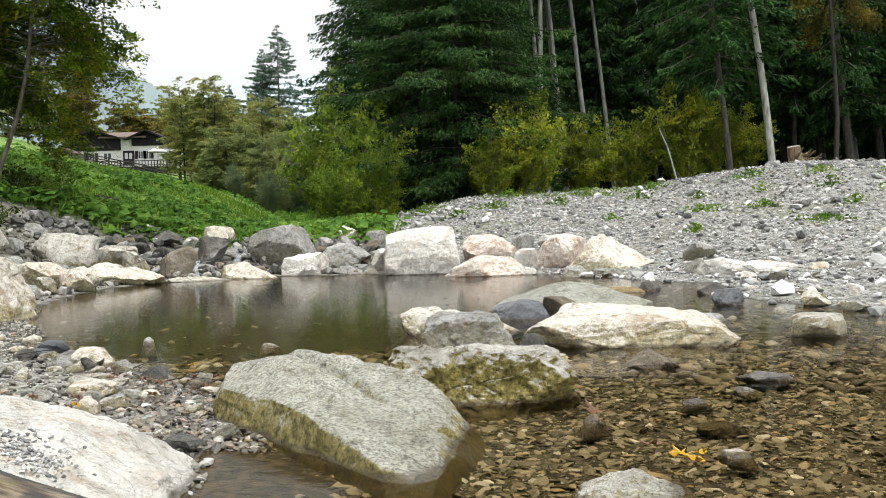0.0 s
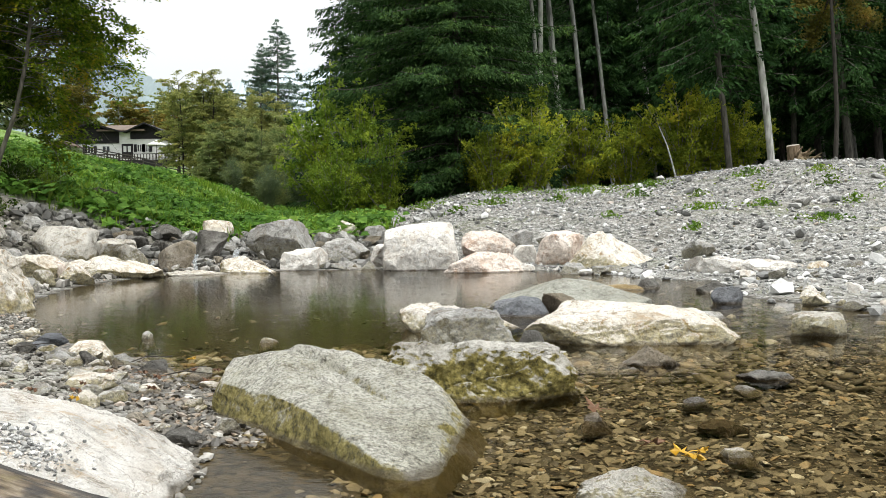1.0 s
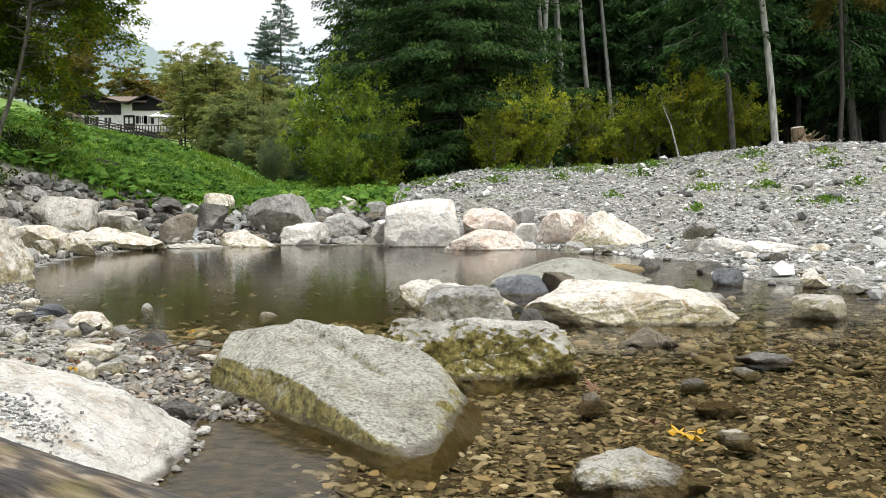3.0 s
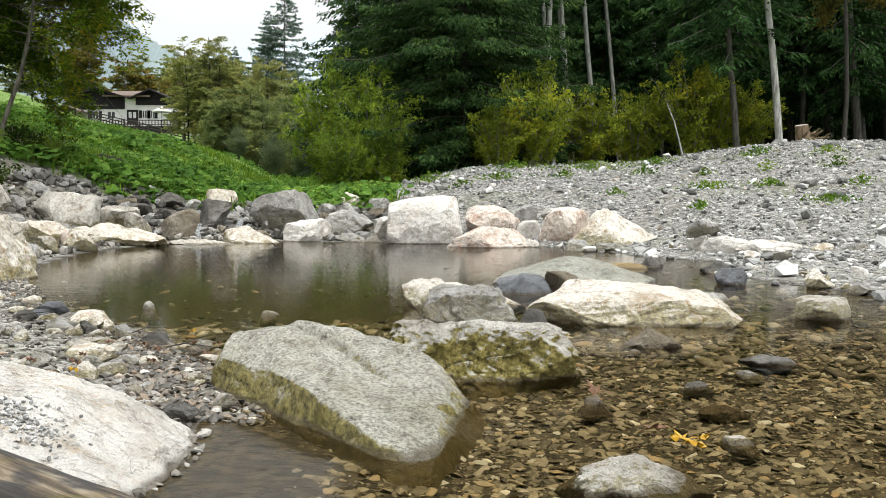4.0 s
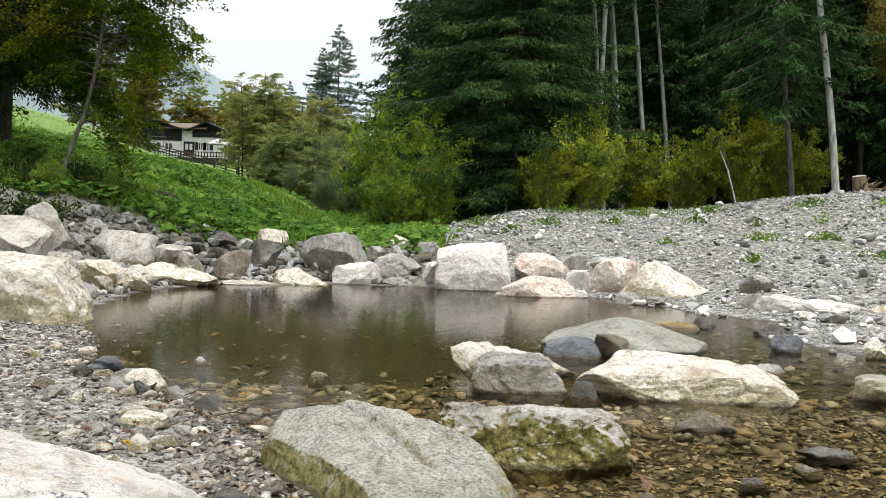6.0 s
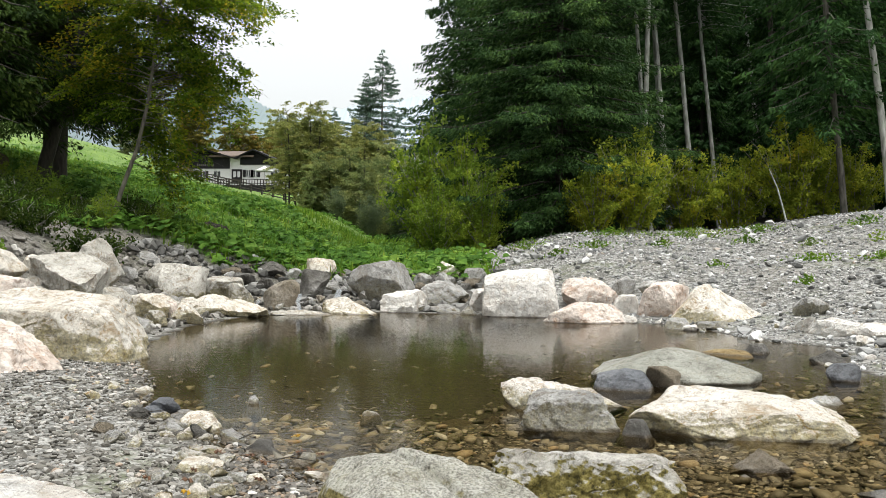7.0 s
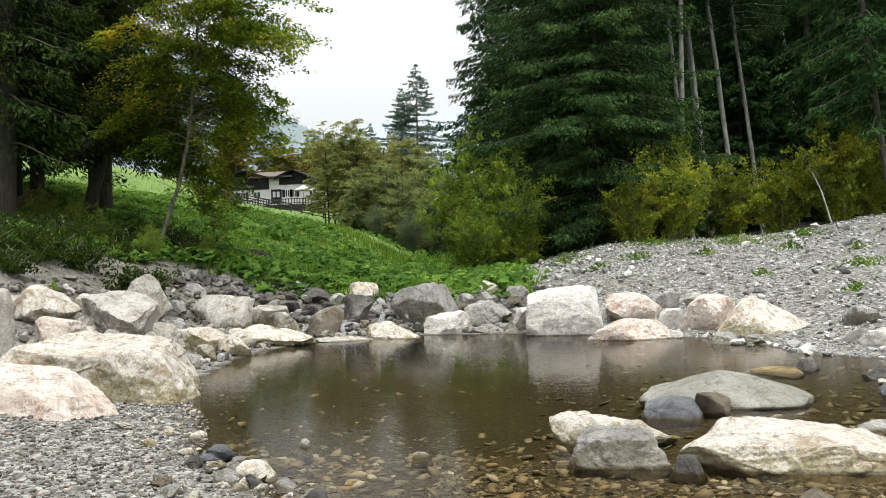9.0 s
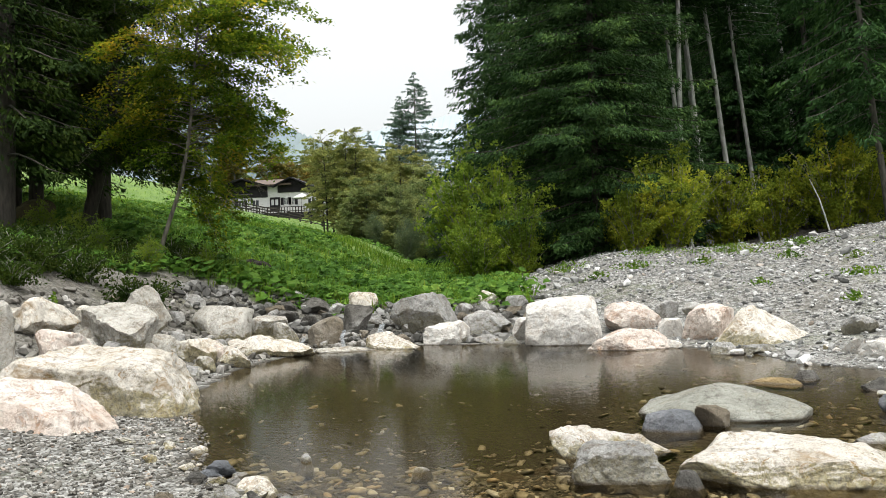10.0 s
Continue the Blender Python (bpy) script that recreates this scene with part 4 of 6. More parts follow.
boulder(-6.89, 15.63, -0.03, 1.03, 0.80, 0.59, CREAM, 91, "white and grey boulder at the water's edge")
boulder(-7.33, 15.01, 0.28, 0.66, 0.52, 0.41, PALEGREY, 92, "grey stone on the meadow bank")
boulder(-7.07, 13.07, 0.22, 0.87, 0.68, 0.30, PALEGREY, 93, "grey stone behind a big boulder")
boulder(-6.60, 13.39, 0.04, 0.61, 0.48, 0.37, CREAM, 94, "cream stone at the water's edge")
boulder(-3.16, 6.90, 0.00, 0.27, 0.22, 0.08, BLUE, 95, "grey flat cobble at the beach edge")
boulder(-2.49, 6.18, 0.00, 0.22, 0.18, 0.12, CREAM, 96, "tan cobble at the beach edge")
boulder(2.46, 12.67, 0.00, 0.80, 0.55, 0.07, OCHRE, 97, "flat yellow-ochre slab in the shallows", rough=0.15)
boulder(-10.27, 26.09, 1.11, 2.07, 1.42, 1.18, SOIL, 98, "heap of dark brown earth on the stream bank", rough=0.35, name='soil_heap')
boulder(-8.95, 26.43, 1.00, 1.46, 1.01, 0.73, SOIL, 99, "low heap of dark earth on the stream bank", rough=0.35, name='soil_heap')


# ---------------------------------------------------------------- loose gravel, river pebbles and rubble
def scatter(seed, n, x0, x1, y0, y1, keep):
    r = np.random.default_rng(seed)
    x, y = r.uniform(x0, x1, n), r.uniform(y0, y1, n)
    k = keep(x, y, r)
    return r, x[k], y[k]


def stone_field(name, seed, n, area, keep, size, material, label, flat=0.55, sunk=0.1, power=2.2, smooth=True):
    r, x, y = scatter(seed, n, *area, keep)
    s = size[0] + (size[1] - size[0]) * r.uniform(0, 1, len(x)) ** power
    z = ground_z(x, y) + s * (0.25 * flat / 0.55 - sunk)
    v, f = stones_data(r, np.stack([x, y, z], 1), s, flat)
    return thing(name, mesh_from(name, v, f, smooth), material, label, "stones", kind="stuff")


stone_field("pebble_bed", 3, 90000, (-1.2, 6.5, 0.6, 7.5), lambda x, y, r: (shore_distance(x, y) < -0.15) & (r.uniform(size=len(x)) < np.clip(1.35 - y / 6.5, 0.15, 1) * (1 - 0.8 * sstep(4, 6.5, x))) & ((x + r.normal(size=len(x)) * 0.12 > -0.35) | (y + r.normal(size=len(x)) * 0.15 > 3.9)), (0.012, 0.07), BED_STONE, "brown and grey pebbles on the stream bed", 0.34, 0.10, 2.6, smooth=False)
stone_field("pebble_bed", 4, 9000, (-6.2, 4.5, 5, 17), lambda x, y, r: (shore_distance(x, y) < -0.3) & (r.uniform(size=len(x)) < np.clip(1.6 - y / 8, 0.05, 1)), (0.04, 0.18), BED_STONE, "brown pebbles on the floor of the pool", 0.35)
stone_field("gravel_beach", 5, 26000, (-7.5, -0.8, 2.5, 12), lambda x, y, r: (shore_distance(x, y) > -0.1) & (shore_distance(x, y) < 3.0), (0.016, 0.06), GRAVEL_STONE, "small grey gravel on the beach", 0.6, smooth=False)
stone_field("gravel_bank", 6, 42000, (-4, 22, 7, 35), lambda x, y, r: (shore_distance(x, y) > 0) & (x > valley(y) + 2.8 + 0.9 * wobble(x, y, 1.3, 2.0) + 0.5 * r.normal(size=len(x))), (0.03, 0.14), BANK_STONE, "pale limestone gravel on the high bank", 0.6, power=4.0, smooth=False)

stone_field("gravel_bar", 21, 9000, (-2.4, -0.75, 3.7, 6.4), lambda x, y, r: (np.abs(shore_distance(x, y)) < 0.55) & (x > -1.15 - 0.42 * np.maximum(y - 3.4, 0)), (0.014, 0.065), WET_STONE, "wet brown and grey stones of the gravel bar", 0.5, 0.05, 2.4, smooth=False)
stone_field("rubble", 14, 2600, (-11, 0, 19.6, 27), lambda x, y, r: (shore_distance(x, y) > 0.3) & (x < valley(y) + 3.5) & (shore_distance(x, y) < 4.2), (0.09, 0.36), RUBBLE_STONE, "small dark rubble between the weir stones", 0.75, smooth=False)
stone_field("rubble", 15, 3000, (-10.5, -4, 11, 20), lambda x, y, r: (shore_distance(x, y) > 0.2) & (shore_distance(x, y) < 4.0), (0.03, 0.24), GRAVEL_STONE, "small grey stones between the bank boulders", 0.7, power=2.8, smooth=False)
stone_field("rubble", 16, 800, (-2, 20, 7, 33), lambda x, y, r: (shore_distance(x, y) > -0.3) & (x > valley(y) + 3), (0.12, 0.36), BANK_STONE, "loose stones on the gravel slope", 0.65, power=2.8, smooth=False)


def stone_set(seed, n, area, keep, size, materials, label, group, flat=0.8, power=1.8, name="stone"):
    """Separate medium stones from a few shared shapes, scattered on the ground."""
    r, x, y = scatter(seed, n * 6, *area, keep)
    shapes = []
    for k, mat in enumerate(materials):
        p, f = rock_points(seed * 31 + k, 7, 0.3, 4 if size[1] > 0.5 else 3)
        p = (p - (p.max(0) + p.min(0)) / 2) / (p.max(0) - p.min(0))
        me = mesh_from("stone", p * np.array([1.15, 0.9, flat]), f, False)
        me.materials.append(mat)
        shapes.append(me)
    for a, b in zip(x[:n], y[:n]):
        s = size[0] + (size[1] - size[0]) * r.uniform() ** power
        ob = tagged(new(name, shapes[r.integers(0, len(shapes))]), label, "stone", group)
        ob.matrix_world = Matrix.Translation((a, b, float(ground_z(a, b)) + s * flat * r.uniform(0.12, 0.32))) @ Euler((r.normal() * 0.25, r.normal() * 0.25, r.uniform(0, 6.28))).to_matrix().to_4x4() @ Matrix.Scale(s, 4)


stone_set(7, 112, (-11, 0, 19.6, 27), lambda x, y, r: (shore_distance(x, y) > 0.3) & (x < valley(y) + 3.5) & (shore_distance(x, y) < 3.8), (0.2, 0.7), (GREY, DARK, DARK, GREY, BROWN, DARK, BROWN), "weathered rubble stone of the weir", "weir rubble", 0.6)
stone_set(8, 84, (-10.5, -4, 10.5, 20), lambda x, y, r: (shore_distance(x, y) > 0.3) & (shore_distance(x, y) < 3.4), (0.15, 0.6), (PALEGREY, CREAM, GREY, PALEGREY, GREY), "pale grey stone between the boulders of the meadow bank", "bank stones")
stone_set(9, 44, (0.8, 8, 6.5, 20), lambda x, y, r: np.abs(shore_distance(x, y) - 0.5) < 0.9, (0.1, 0.38), (GREY, WHITE, CREAM, PALEGREY, WHITE), "grey or white stone along the gravel shore", "shore stones", 0.7, 2.2)
stone_set(10, 14, (-2, 20, 17, 33), lambda x, y, r: (shore_distance(x, y) > 1) & (x > valley(y) + 3), (0.14, 0.5), (WHITE, GREY, WHITE, CREAM), "pale stone on the gravel slope", "slope stones", 0.7, 2.5)
stone_set(11, 10, (0.3, 5.0, 2.6, 8.5), lambda x, y, r: shore_distance(x, y) < -0.3, (0.08, 0.24), (BROWN, GREY, BROWN, PALEGREY), "flat wet stone in the shallows", "stones in the shallows", 0.26, 1.7)
stone_set(13, 46, (-3.0, 0.1, 4.9, 7.6), lambda x, y, r: shore_distance(x, y) < -0.12, (0.07, 0.27), (BROWN, GREY, BROWN, CREAM, DARK), "flat brown stone lying in the shallow edge of the pool", "flat stones in the pool", 0.3, 1.8, "flat_stone")
stone_set(14, 60, (-4.6, -1.2, 3.6, 8.6), lambda x, y, r: (shore_distance(x, y) > -0.05) & (shore_distance(x, y) < 0.75), (0.05, 0.17), (CREAM, GREY, BROWN, PALEGREY, GREY), "cobble in the gravel of the beach", "beach cobbles", 0.62, 1.8, "cobble")
stone_set(12, 34, (-3.2, -0.8, 3.8, 7), lambda x, y, r: (np.abs(shore_distance(x, y)) < 0.5) & ((y > 4.2) | (x < -1.1)), (0.06, 0.19), (BROWN, DARK, GREY, BROWN, PALEGREY), "wet stone on the gravel bar", "gravel bar stones", 0.6, 1.5)


# ---------------------------------------------------------------- trees
def spruce_parts(seed, H, R, bare, whorl_step, sprays, size, trunk_r, droop=0.5, hang=0.7, wide=0.3):
    """Trunk and needle meshes of a spruce standing at the origin."""
    r = np.random.default_rng(seed)
    zs = np.linspace(-0.5, H, 14)
    lean = np.cumsum(r.normal(size=(14, 2)) * 0.03, 0)
    trunk = [tube_data(np.column_stack([lean[:, 0], lean[:, 1], zs]), trunk_r * (1 - 0.93 * np.clip(zs / H, 0, 1)) + 0.02, 9)]
    cents, dirs = [], []
    z = bare
    while z < H - 0.2:
        t = (z - bare) / (H - bare)
        reach = R * (1 - t) ** 0.8 * (0.75 + 0.25 * min(1, t * 8)) + 0.2
        for a in r.uniform(0, 6.283, r.integers(5, 8)):
            L = reach * r.uniform(0.65, 1.15)
            n = max(4, int(6 * L))
            u = np.linspace(0, 1, n)
            out = L * u
            dz = L * (0.12 * u - droop * u ** 1.7 + 0.22 * u ** 4)
            px, py, pz = out * math.cos(a), out * math.sin(a), z + dz + r.normal() * 0.28
            line = np.column_stack([px, py, pz])
            if L > 2.0:
                few = line[:: max(1, n // 4)]
                trunk.append(tube_data(few, np.linspace(0.035, 0.008, len(few)) * (0.6 + L / 5), 3))
            m = max(3, int(sprays * L))
            uu = r.uniform(0.03, 1.0, m) ** 0.8
            c = np.column_stack([np.interp(uu, u, px), np.interp(uu, u, py), np.interp(uu, u, pz)])
            side = np.array([-math.sin(a), math.cos(a), 0.0])
            sway = r.normal(size=(m, 1)) * (0.22 + 0.16 * L) * (1.15 - uu[:, None])
            c += side * sway
            c[:, 2] -= np.abs(r.normal(size=m)) * 0.16 * droop * 2
            d = np.column_stack([np.full(m, math.cos(a)), np.full(m, math.sin(a)), -hang * r.uniform(0.1, 1.8, m)]) * 0.9 + side * np.sign(sway) * 0.8
            cents.append(c)
            dirs.append(d)
        z += whorl_step * r.uniform(0.7, 1.3)
    c, d = np.concatenate(cents), np.concatenate(dirs)
    v, f = leaves_data(r, c, size, size * wide, 0.25, d, 0.45)
    return join(trunk), (v, f)


def spruce(x, y, data, bark, needles, label, group="", turn=0.0, scale=1.0, sink=0.2):
    (tv, tf), (nv, nf) = data
    tree = thing("spruce", None, None, label, "tree", group)
    part("trunk", mesh_from("trunk", tv, tf, True), bark, tree)
    part("crown", mesh_from("crown", nv, nf), needles, tree)
    tree.matrix_world = Matrix.Translation((x, y, float(ground_z(x, y)) - sink)) @ Matrix.Rotation(turn, 4, "Z") @ Matrix.Scale(scale, 4)
    return tree


def branch_tree(seed, trunk, trunk_r, levels, kids, ratio, spread, gravity, leaf_n, leaf_spread, min_t=0.35, reach=99.0):
    """Recursive limbs from a trunk line. Returns limb tubes and leaf centres."""
    r = np.random.default_rng(seed)
    tubes, leaf = [tube_data(trunk, np.linspace(trunk_r, trunk_r * 0.3, len(trunk)), 9)], []

    def grow(line, rad, length, level):
        for _ in range(kids[level]):
            t = r.uniform(min_t if level == 0 else 0.25, 1.0)
            i = t * (len(line) - 1)
            k = min(int(i), len(line) - 2)
            p = line[k] + (line[k + 1] - line[k]) * (i - k)
            along = line[k + 1] - line[k]
            along = along / (np.linalg.norm(along) + 1e-9)
            d = along * 0.5 + r.normal(size=3) * spread
            d /= np.linalg.norm(d) + 1e-9
            L = length * r.uniform(0.55, 1.1) * (1.15 - 0.55 * t)
            pts = [p]
            for s in range(5):
                d = d + r.normal(size=3) * 0.14 + np.array([0, 0, gravity * (s + 1) / 5])
                d /= np.linalg.norm(d)
                pts.append(pts[-1] + d * L / 5)
            pts = np.array(pts)
            if pts[-1][0] > reach or (reach < 99 and (pts[-1][2] < (2.9 if level == 0 else 1.6) or pts[-1][0] < -0.8 - 0.5 * pts[-1][1])):
                continue
            rr = rad * 0.5 * (1 - 0.4 * t)
            tubes.append(tube_data(pts, np.linspace(rr, rr * 0.25, 6), 5 if level == 0 else 4))
            if level + 1 < levels:
                grow(pts, rr, L * ratio, level + 1)
            if level >= levels - 2:
                m = leaf_n if level == levels - 1 else leaf_n // 3
                u = r.uniform(0.15, 1.05, m) * 5
                q = np.minimum(u.astype(int), 4)
                leaf.append(pts[q] + (pts[q + 1] - pts[q]) * (u - q)[:, None] + r.normal(size=(m, 3)) * leaf_spread)

    length = np.linalg.norm(trunk[-1] - trunk[0])
    grow(np.asarray(trunk, float), trunk_r, length * ratio, 0)
    return join(tubes), np.concatenate(leaf), r


def layered_tree(seed, trunks, trunk_r, limbs, length, rise, sag, low, per_m, leaf, keep=None, flat=0.4, twigs=7, taper=0.4):
    """A broadleaf tree: trunk lines, arching limbs, twigs spread nearly level along them, and leaves lying in layers."""
    r = np.random.default_rng(seed)
    tubes, cents, dirs = [], [], []
    for trunk in trunks:
        trunk = np.asarray(trunk, float)
        tubes.append(tube_data(trunk, np.linspace(trunk_r, trunk_r * 0.22, len(trunk)), 8))
        for _ in range(limbs):
            t = r.uniform(low, 1.0)
            i = t * (len(trunk) - 1)
            k = min(int(i), len(trunk) - 2)
            p = trunk[k] + (trunk[k + 1] - trunk[k]) * (i - k)
            a, L = r.uniform(0, 6.283), length * (1.12 - taper * t) * r.uniform(0.5, 1.1)
            u = np.linspace(0, 1, 8)
            turn = a + 0.5 * r.normal() * u
            lift, hang = rise * r.uniform(0.4, 1.4), sag * (1.5 - 0.8 * t)
            pts = p + np.column_stack([L * u * np.cos(turn), L * u * np.sin(turn), L * (lift * u - hang * r.uniform(0.6, 1.3) * u ** 2.2)]) + np.cumsum(r.normal(size=(8, 3)), 0) * 0.012 * L
            if keep is not None and not keep(pts[5:6])[0]:
                continue
            rad = trunk_r * 0.3 * (1.1 - 0.7 * t)
            tubes.append(tube_data(pts, np.linspace(rad, rad * 0.15, 8), 4))
            for _ in range(max(3, int(twigs * L))):
                v = r.uniform(0.2, 1.0) * 7
                q = min(int(v), 6)
                b = pts[q] + (pts[q + 1] - pts[q]) * (v - q)
                ta = turn[q] + r.choice((-1, 1)) * r.uniform(0.2, 1.3)
                l = r.uniform(0.25, 0.75) * (0.4 + 0.25 * L) * (1.2 - 0.07 * v)
                d = np.array([math.cos(ta), math.sin(ta), r.normal() * 0.18 - 0.05])
                end = b + d * l - np.array([0, 0, sag * 0.5 * l])
                tubes.append(tube_data([b, (b + end) / 2 + (0, 0, 0.03 * l), end], (rad * 0.18, rad * 0.11, rad * 0.04), 3))
                m = max(3, int(per_m * l))
                w = r.uniform(0.1, 1.08, (m, 1))
                cents.append(b + (end - b) * w + r.normal(size=(m, 3)) * np.array([0.11, 0.11, 0.05]) * (0.5 + l))
                dirs.append(np.tile(d, (m, 1)))
    c, d = np.concatenate(cents), np.concatenate(dirs)
    if keep is not None:
        ok = keep(c)
        c, d = c[ok], d[ok]
    n = len(c)
    d = d + r.normal(size=(n, 3)) * 0.55
    d[:, 2] -= 0.2
    d /= np.linalg.norm(d, axis=1)[:, None]
    s = np.cross(d, r.normal(size=(n, 3)) * flat + np.array([0, 0, 1.0]))
    s /= np.linalg.norm(s, axis=1)[:, None] + 1e-9
    up = np.cross(s, d)
    l, w = leaf * r.uniform(0.6, 1.3, (n, 1)), leaf * 0.6 * r.uniform(0.6, 1.3, (n, 1))
    v = np.stack([c - d * l * 0.5, c + s * w * 0.5 + up * w * 0.15, c + d * l * 0.5, c - s * w * 0.5 + up * w * 0.15], 1).reshape(-1, 3)
    return join(tubes), (v, np.arange(4 * n).reshape(-1, 4))


def leafy(name, x, y, tubes, leaves, bark, leafmat, label, category, group="", turn=0.0, scale=1.0, z=None):
    tree = thing(name, None, None, label, category, group)
    part("trunk" if name == "beech" else "woody_base", mesh_from("trunk", *tubes, True), bark, tree)
    part("crown" if name == "beech" else "foliage", mesh_from("crown", *leaves), leafmat, tree)
    gz = float(ground_z(x, y)) - 0.1 if z is None else z
    tree.matrix_world = Matrix.Translation((x, y, gz)) @ Matrix.Rotation(turn, 4, "Z") @ Matrix.Scale(scale, 4)
    return tree


def shrub_data(seed, H, W, stems, leaf_total, leaf, droop=0.0, airy=0.07):
    """A many-stemmed shrub: arching stems with side twigs, and leaves in sprays along them."""
    r = np.random.default_rng(seed)
    tubes, cents = [], []
    per = leaf_total // stems
    for _ in range(stems):
        a, lean = r.uniform(0, 6.283), r.uniform(0.05, 1.0) ** 0.7
        L = H * r.uniform(0.6, 1.08) * (1 - 0.25 * lean)
        u = np.linspace(0, 1, 7)
        out = W * 0.5 * lean * (u ** 1.4) + r.normal() * 0.1
        pts = np.column_stack([out * math.cos(a) + np.cumsum(r.normal(size=7)) * 0.06, out * math.sin(a) + np.cumsum(r.normal(size=7)) * 0.06, L * (u - 0.12 * lean * u * u) - 0.2])
        tubes.append(tube_data(pts, np.linspace(0.03, 0.006, 7), 4))
        tw = max(6, per // 22)
        for _ in range(tw):
            t = r.uniform(0.18, 1.0) * 6
            k = min(int(t), 5)
            p = pts[k] + (pts[k + 1] - pts[k]) * (t - k)
            d = r.normal(size=3) * np.array([1, 1, 0.5]) + np.array([0, 0, 0.25 - droop])
            d /= np.linalg.norm(d)
            l = r.uniform(0.35, 0.95) * (0.35 + H / 9)
            w = r.uniform(0, 1, per // tw)[:, None]
            cents.append(p + d * l * w + r.normal(size=(len(w), 3)) * airy * (0.5 + w))
    c = np.concatenate(cents)
    c = c[c[:, 2] > 0.05]
    return join(tubes), leaves_data(r, c, leaf, leaf * 0.55, 0.2 + droop)


# spruces at the wood's edge
BIG = spruce_parts(21, 27, 5.3, 0.5, 0.38, 100, 0.21, 0.15, 0.5, 0.8, 0.3)
BIG2 = spruce_parts(22, 24, 4.8, 0.6, 0.42, 62, 0.26, 0.18, 0.55, 0.9, 0.3)
edge = spruce(0.75, 36.5, BIG, DARK_BARK, NEEDLES, "tall dark green spruce with drooping branches at the wood's edge", "spruces at the wood's edge")
edge2 = spruce(-1.5, 41, BIG2, BARK, NEEDLES, "tall dark spruce behind green shrubs", "spruces at the wood's edge", 1.0)
for x, y, s, t, src in ((1.6, 41.0, 0.8, 2.1, edge), (-3.6, 50, 1.1, 3.3, edge2), (0.6, 47, 1.15, 4.0, edge2)):
    copy_thing(src, Matrix.Translation((x, y, float(ground_z(x, y)) - 0.2)) @ Matrix.Rotation(t, 4, "Z") @ Matrix.Scale(s, 4))

# tall forest spruces with bare lower trunks, all leaning a little downhill
LEAN = Matrix.Rotation(-0.09, 4, "Y")
TALL = spruce_parts(31, 32, 3.4, 13.0, 0.55, 34, 0.3, 0.125, 0.55, 0.9, 0.34)
TALL2 = spruce_parts(32, 28, 3.8, 4.4, 0.55, 34, 0.3, 0.12, 0.6, 0.9, 0.34)
TALL3 = spruce_parts(33, 26, 3.4, 3.4, 0.5, 36, 0.3, 0.2, 0.65, 0.9, 0.34)
t1 = spruce(4.75, 42, TALL, PALE_BARK, DEEP_NEEDLES, "tall forest spruce with a bare grey lower trunk", "forest spruces")
t2 = spruce(18, 45, TALL2, BARK, DEEP_NEEDLES, "tall forest spruce with dead twigs on its lower trunk", "forest spruces")
t3 = spruce(24, 41, TALL3, BARK, DEEP_NEEDLES, "tall dark forest spruce", "forest spruces")
for x, y, s, t, src in ((6.6, 46, 1.0, 1.0, t1), (8.2, 48, 1.05, 2.0, t1), (9.8, 50, 0.9, 3.0, t1), (12.1, 37.0, 1.0, 4.0, t2), (5.4, 44, 0.9, 0.3, t1), (7.4, 52, 1.0, 5.0, t1)):
    copy_thing(src, Matrix.Translation((x, y, float(ground_z(x, y)) - 0.2)) @ LEAN @ Matrix.Rotation(t, 4, "Z") @ Matrix.Scale(s, 4))
wood = np.random.default_rng(77)
placed = []
for _ in range(900):
    y = wood.uniform(42, 105)
    x = wood.uniform(-0.02 * y + 2, 0.72 * y + 8)
    if len(placed) >= 74:
        break
    if all((x - a) ** 2 + (y - b) ** 2 > 8 for a, b in placed) and not (3 < x < 13 and y < 51):
        placed.append((x, y))
        src = (t1, t2, t3)[wood.integers(0, 3)]
        copy_thing(src, Matrix.Translation((x, y, float(ground_z(x, y)) - 0.2)) @ LEAN @ Matrix.Rotation(wood.uniform(0, 6), 4, "Z") @ Matrix.Scale(wood.uniform(0.85, 1.2), 4))

for x, y, t in ((20, 43, 1), (23, 46, 2), (26.5, 44, 3), (30, 47, 4), (33, 50, 5), (22, 51, 0.4), (28, 52, 1.6), (36, 55, 2.8), (17, 48, 3.9), (31, 56, 5.1)):
    copy_thing(t3, Matrix.Translation((x, y, float(ground_z(x, y)) - 0.2)) @ LEAN @ Matrix.Rotation(t, 4, "Z"))

# younger dense spruces that close the wood's interior
t4 = spruce(10, 58, spruce_parts(34, 17, 3.4, 0.6, 0.6, 20, 0.42, 0.16, 0.5, 0.8, 0.34), DARK_BARK, DEEP_NEEDLES, "dense young spruce deep in the wood", "young forest spruces")
for k in range(26):
    x, y = -2 + k * 2.1 + wood.uniform(-0.8, 0.8), 56 + (k % 3) * 5 + 0.25 * k
    copy_thing(t4, Matrix.Translation((x, y, float(ground_z(x, y)) - 0.2)) @ Matrix.Rotation(wood.uniform(0, 6), 4, "Z") @ Matrix.Scale(wood.uniform(0.85, 1.25), 4))

for k in range(24):
    x, y = 2 + k * 2.6 + wood.uniform(-0.9, 0.9), 72 + (k % 3) * 6 + 0.2 * k
    copy_thing(t4, Matrix.Translation((x, y, float(ground_z(x, y)) - 0.2)) @ Matrix.Rotation(wood.uniform(0, 6), 4, "Z") @ Matrix.Scale(wood.uniform(1.2, 1.6), 4))

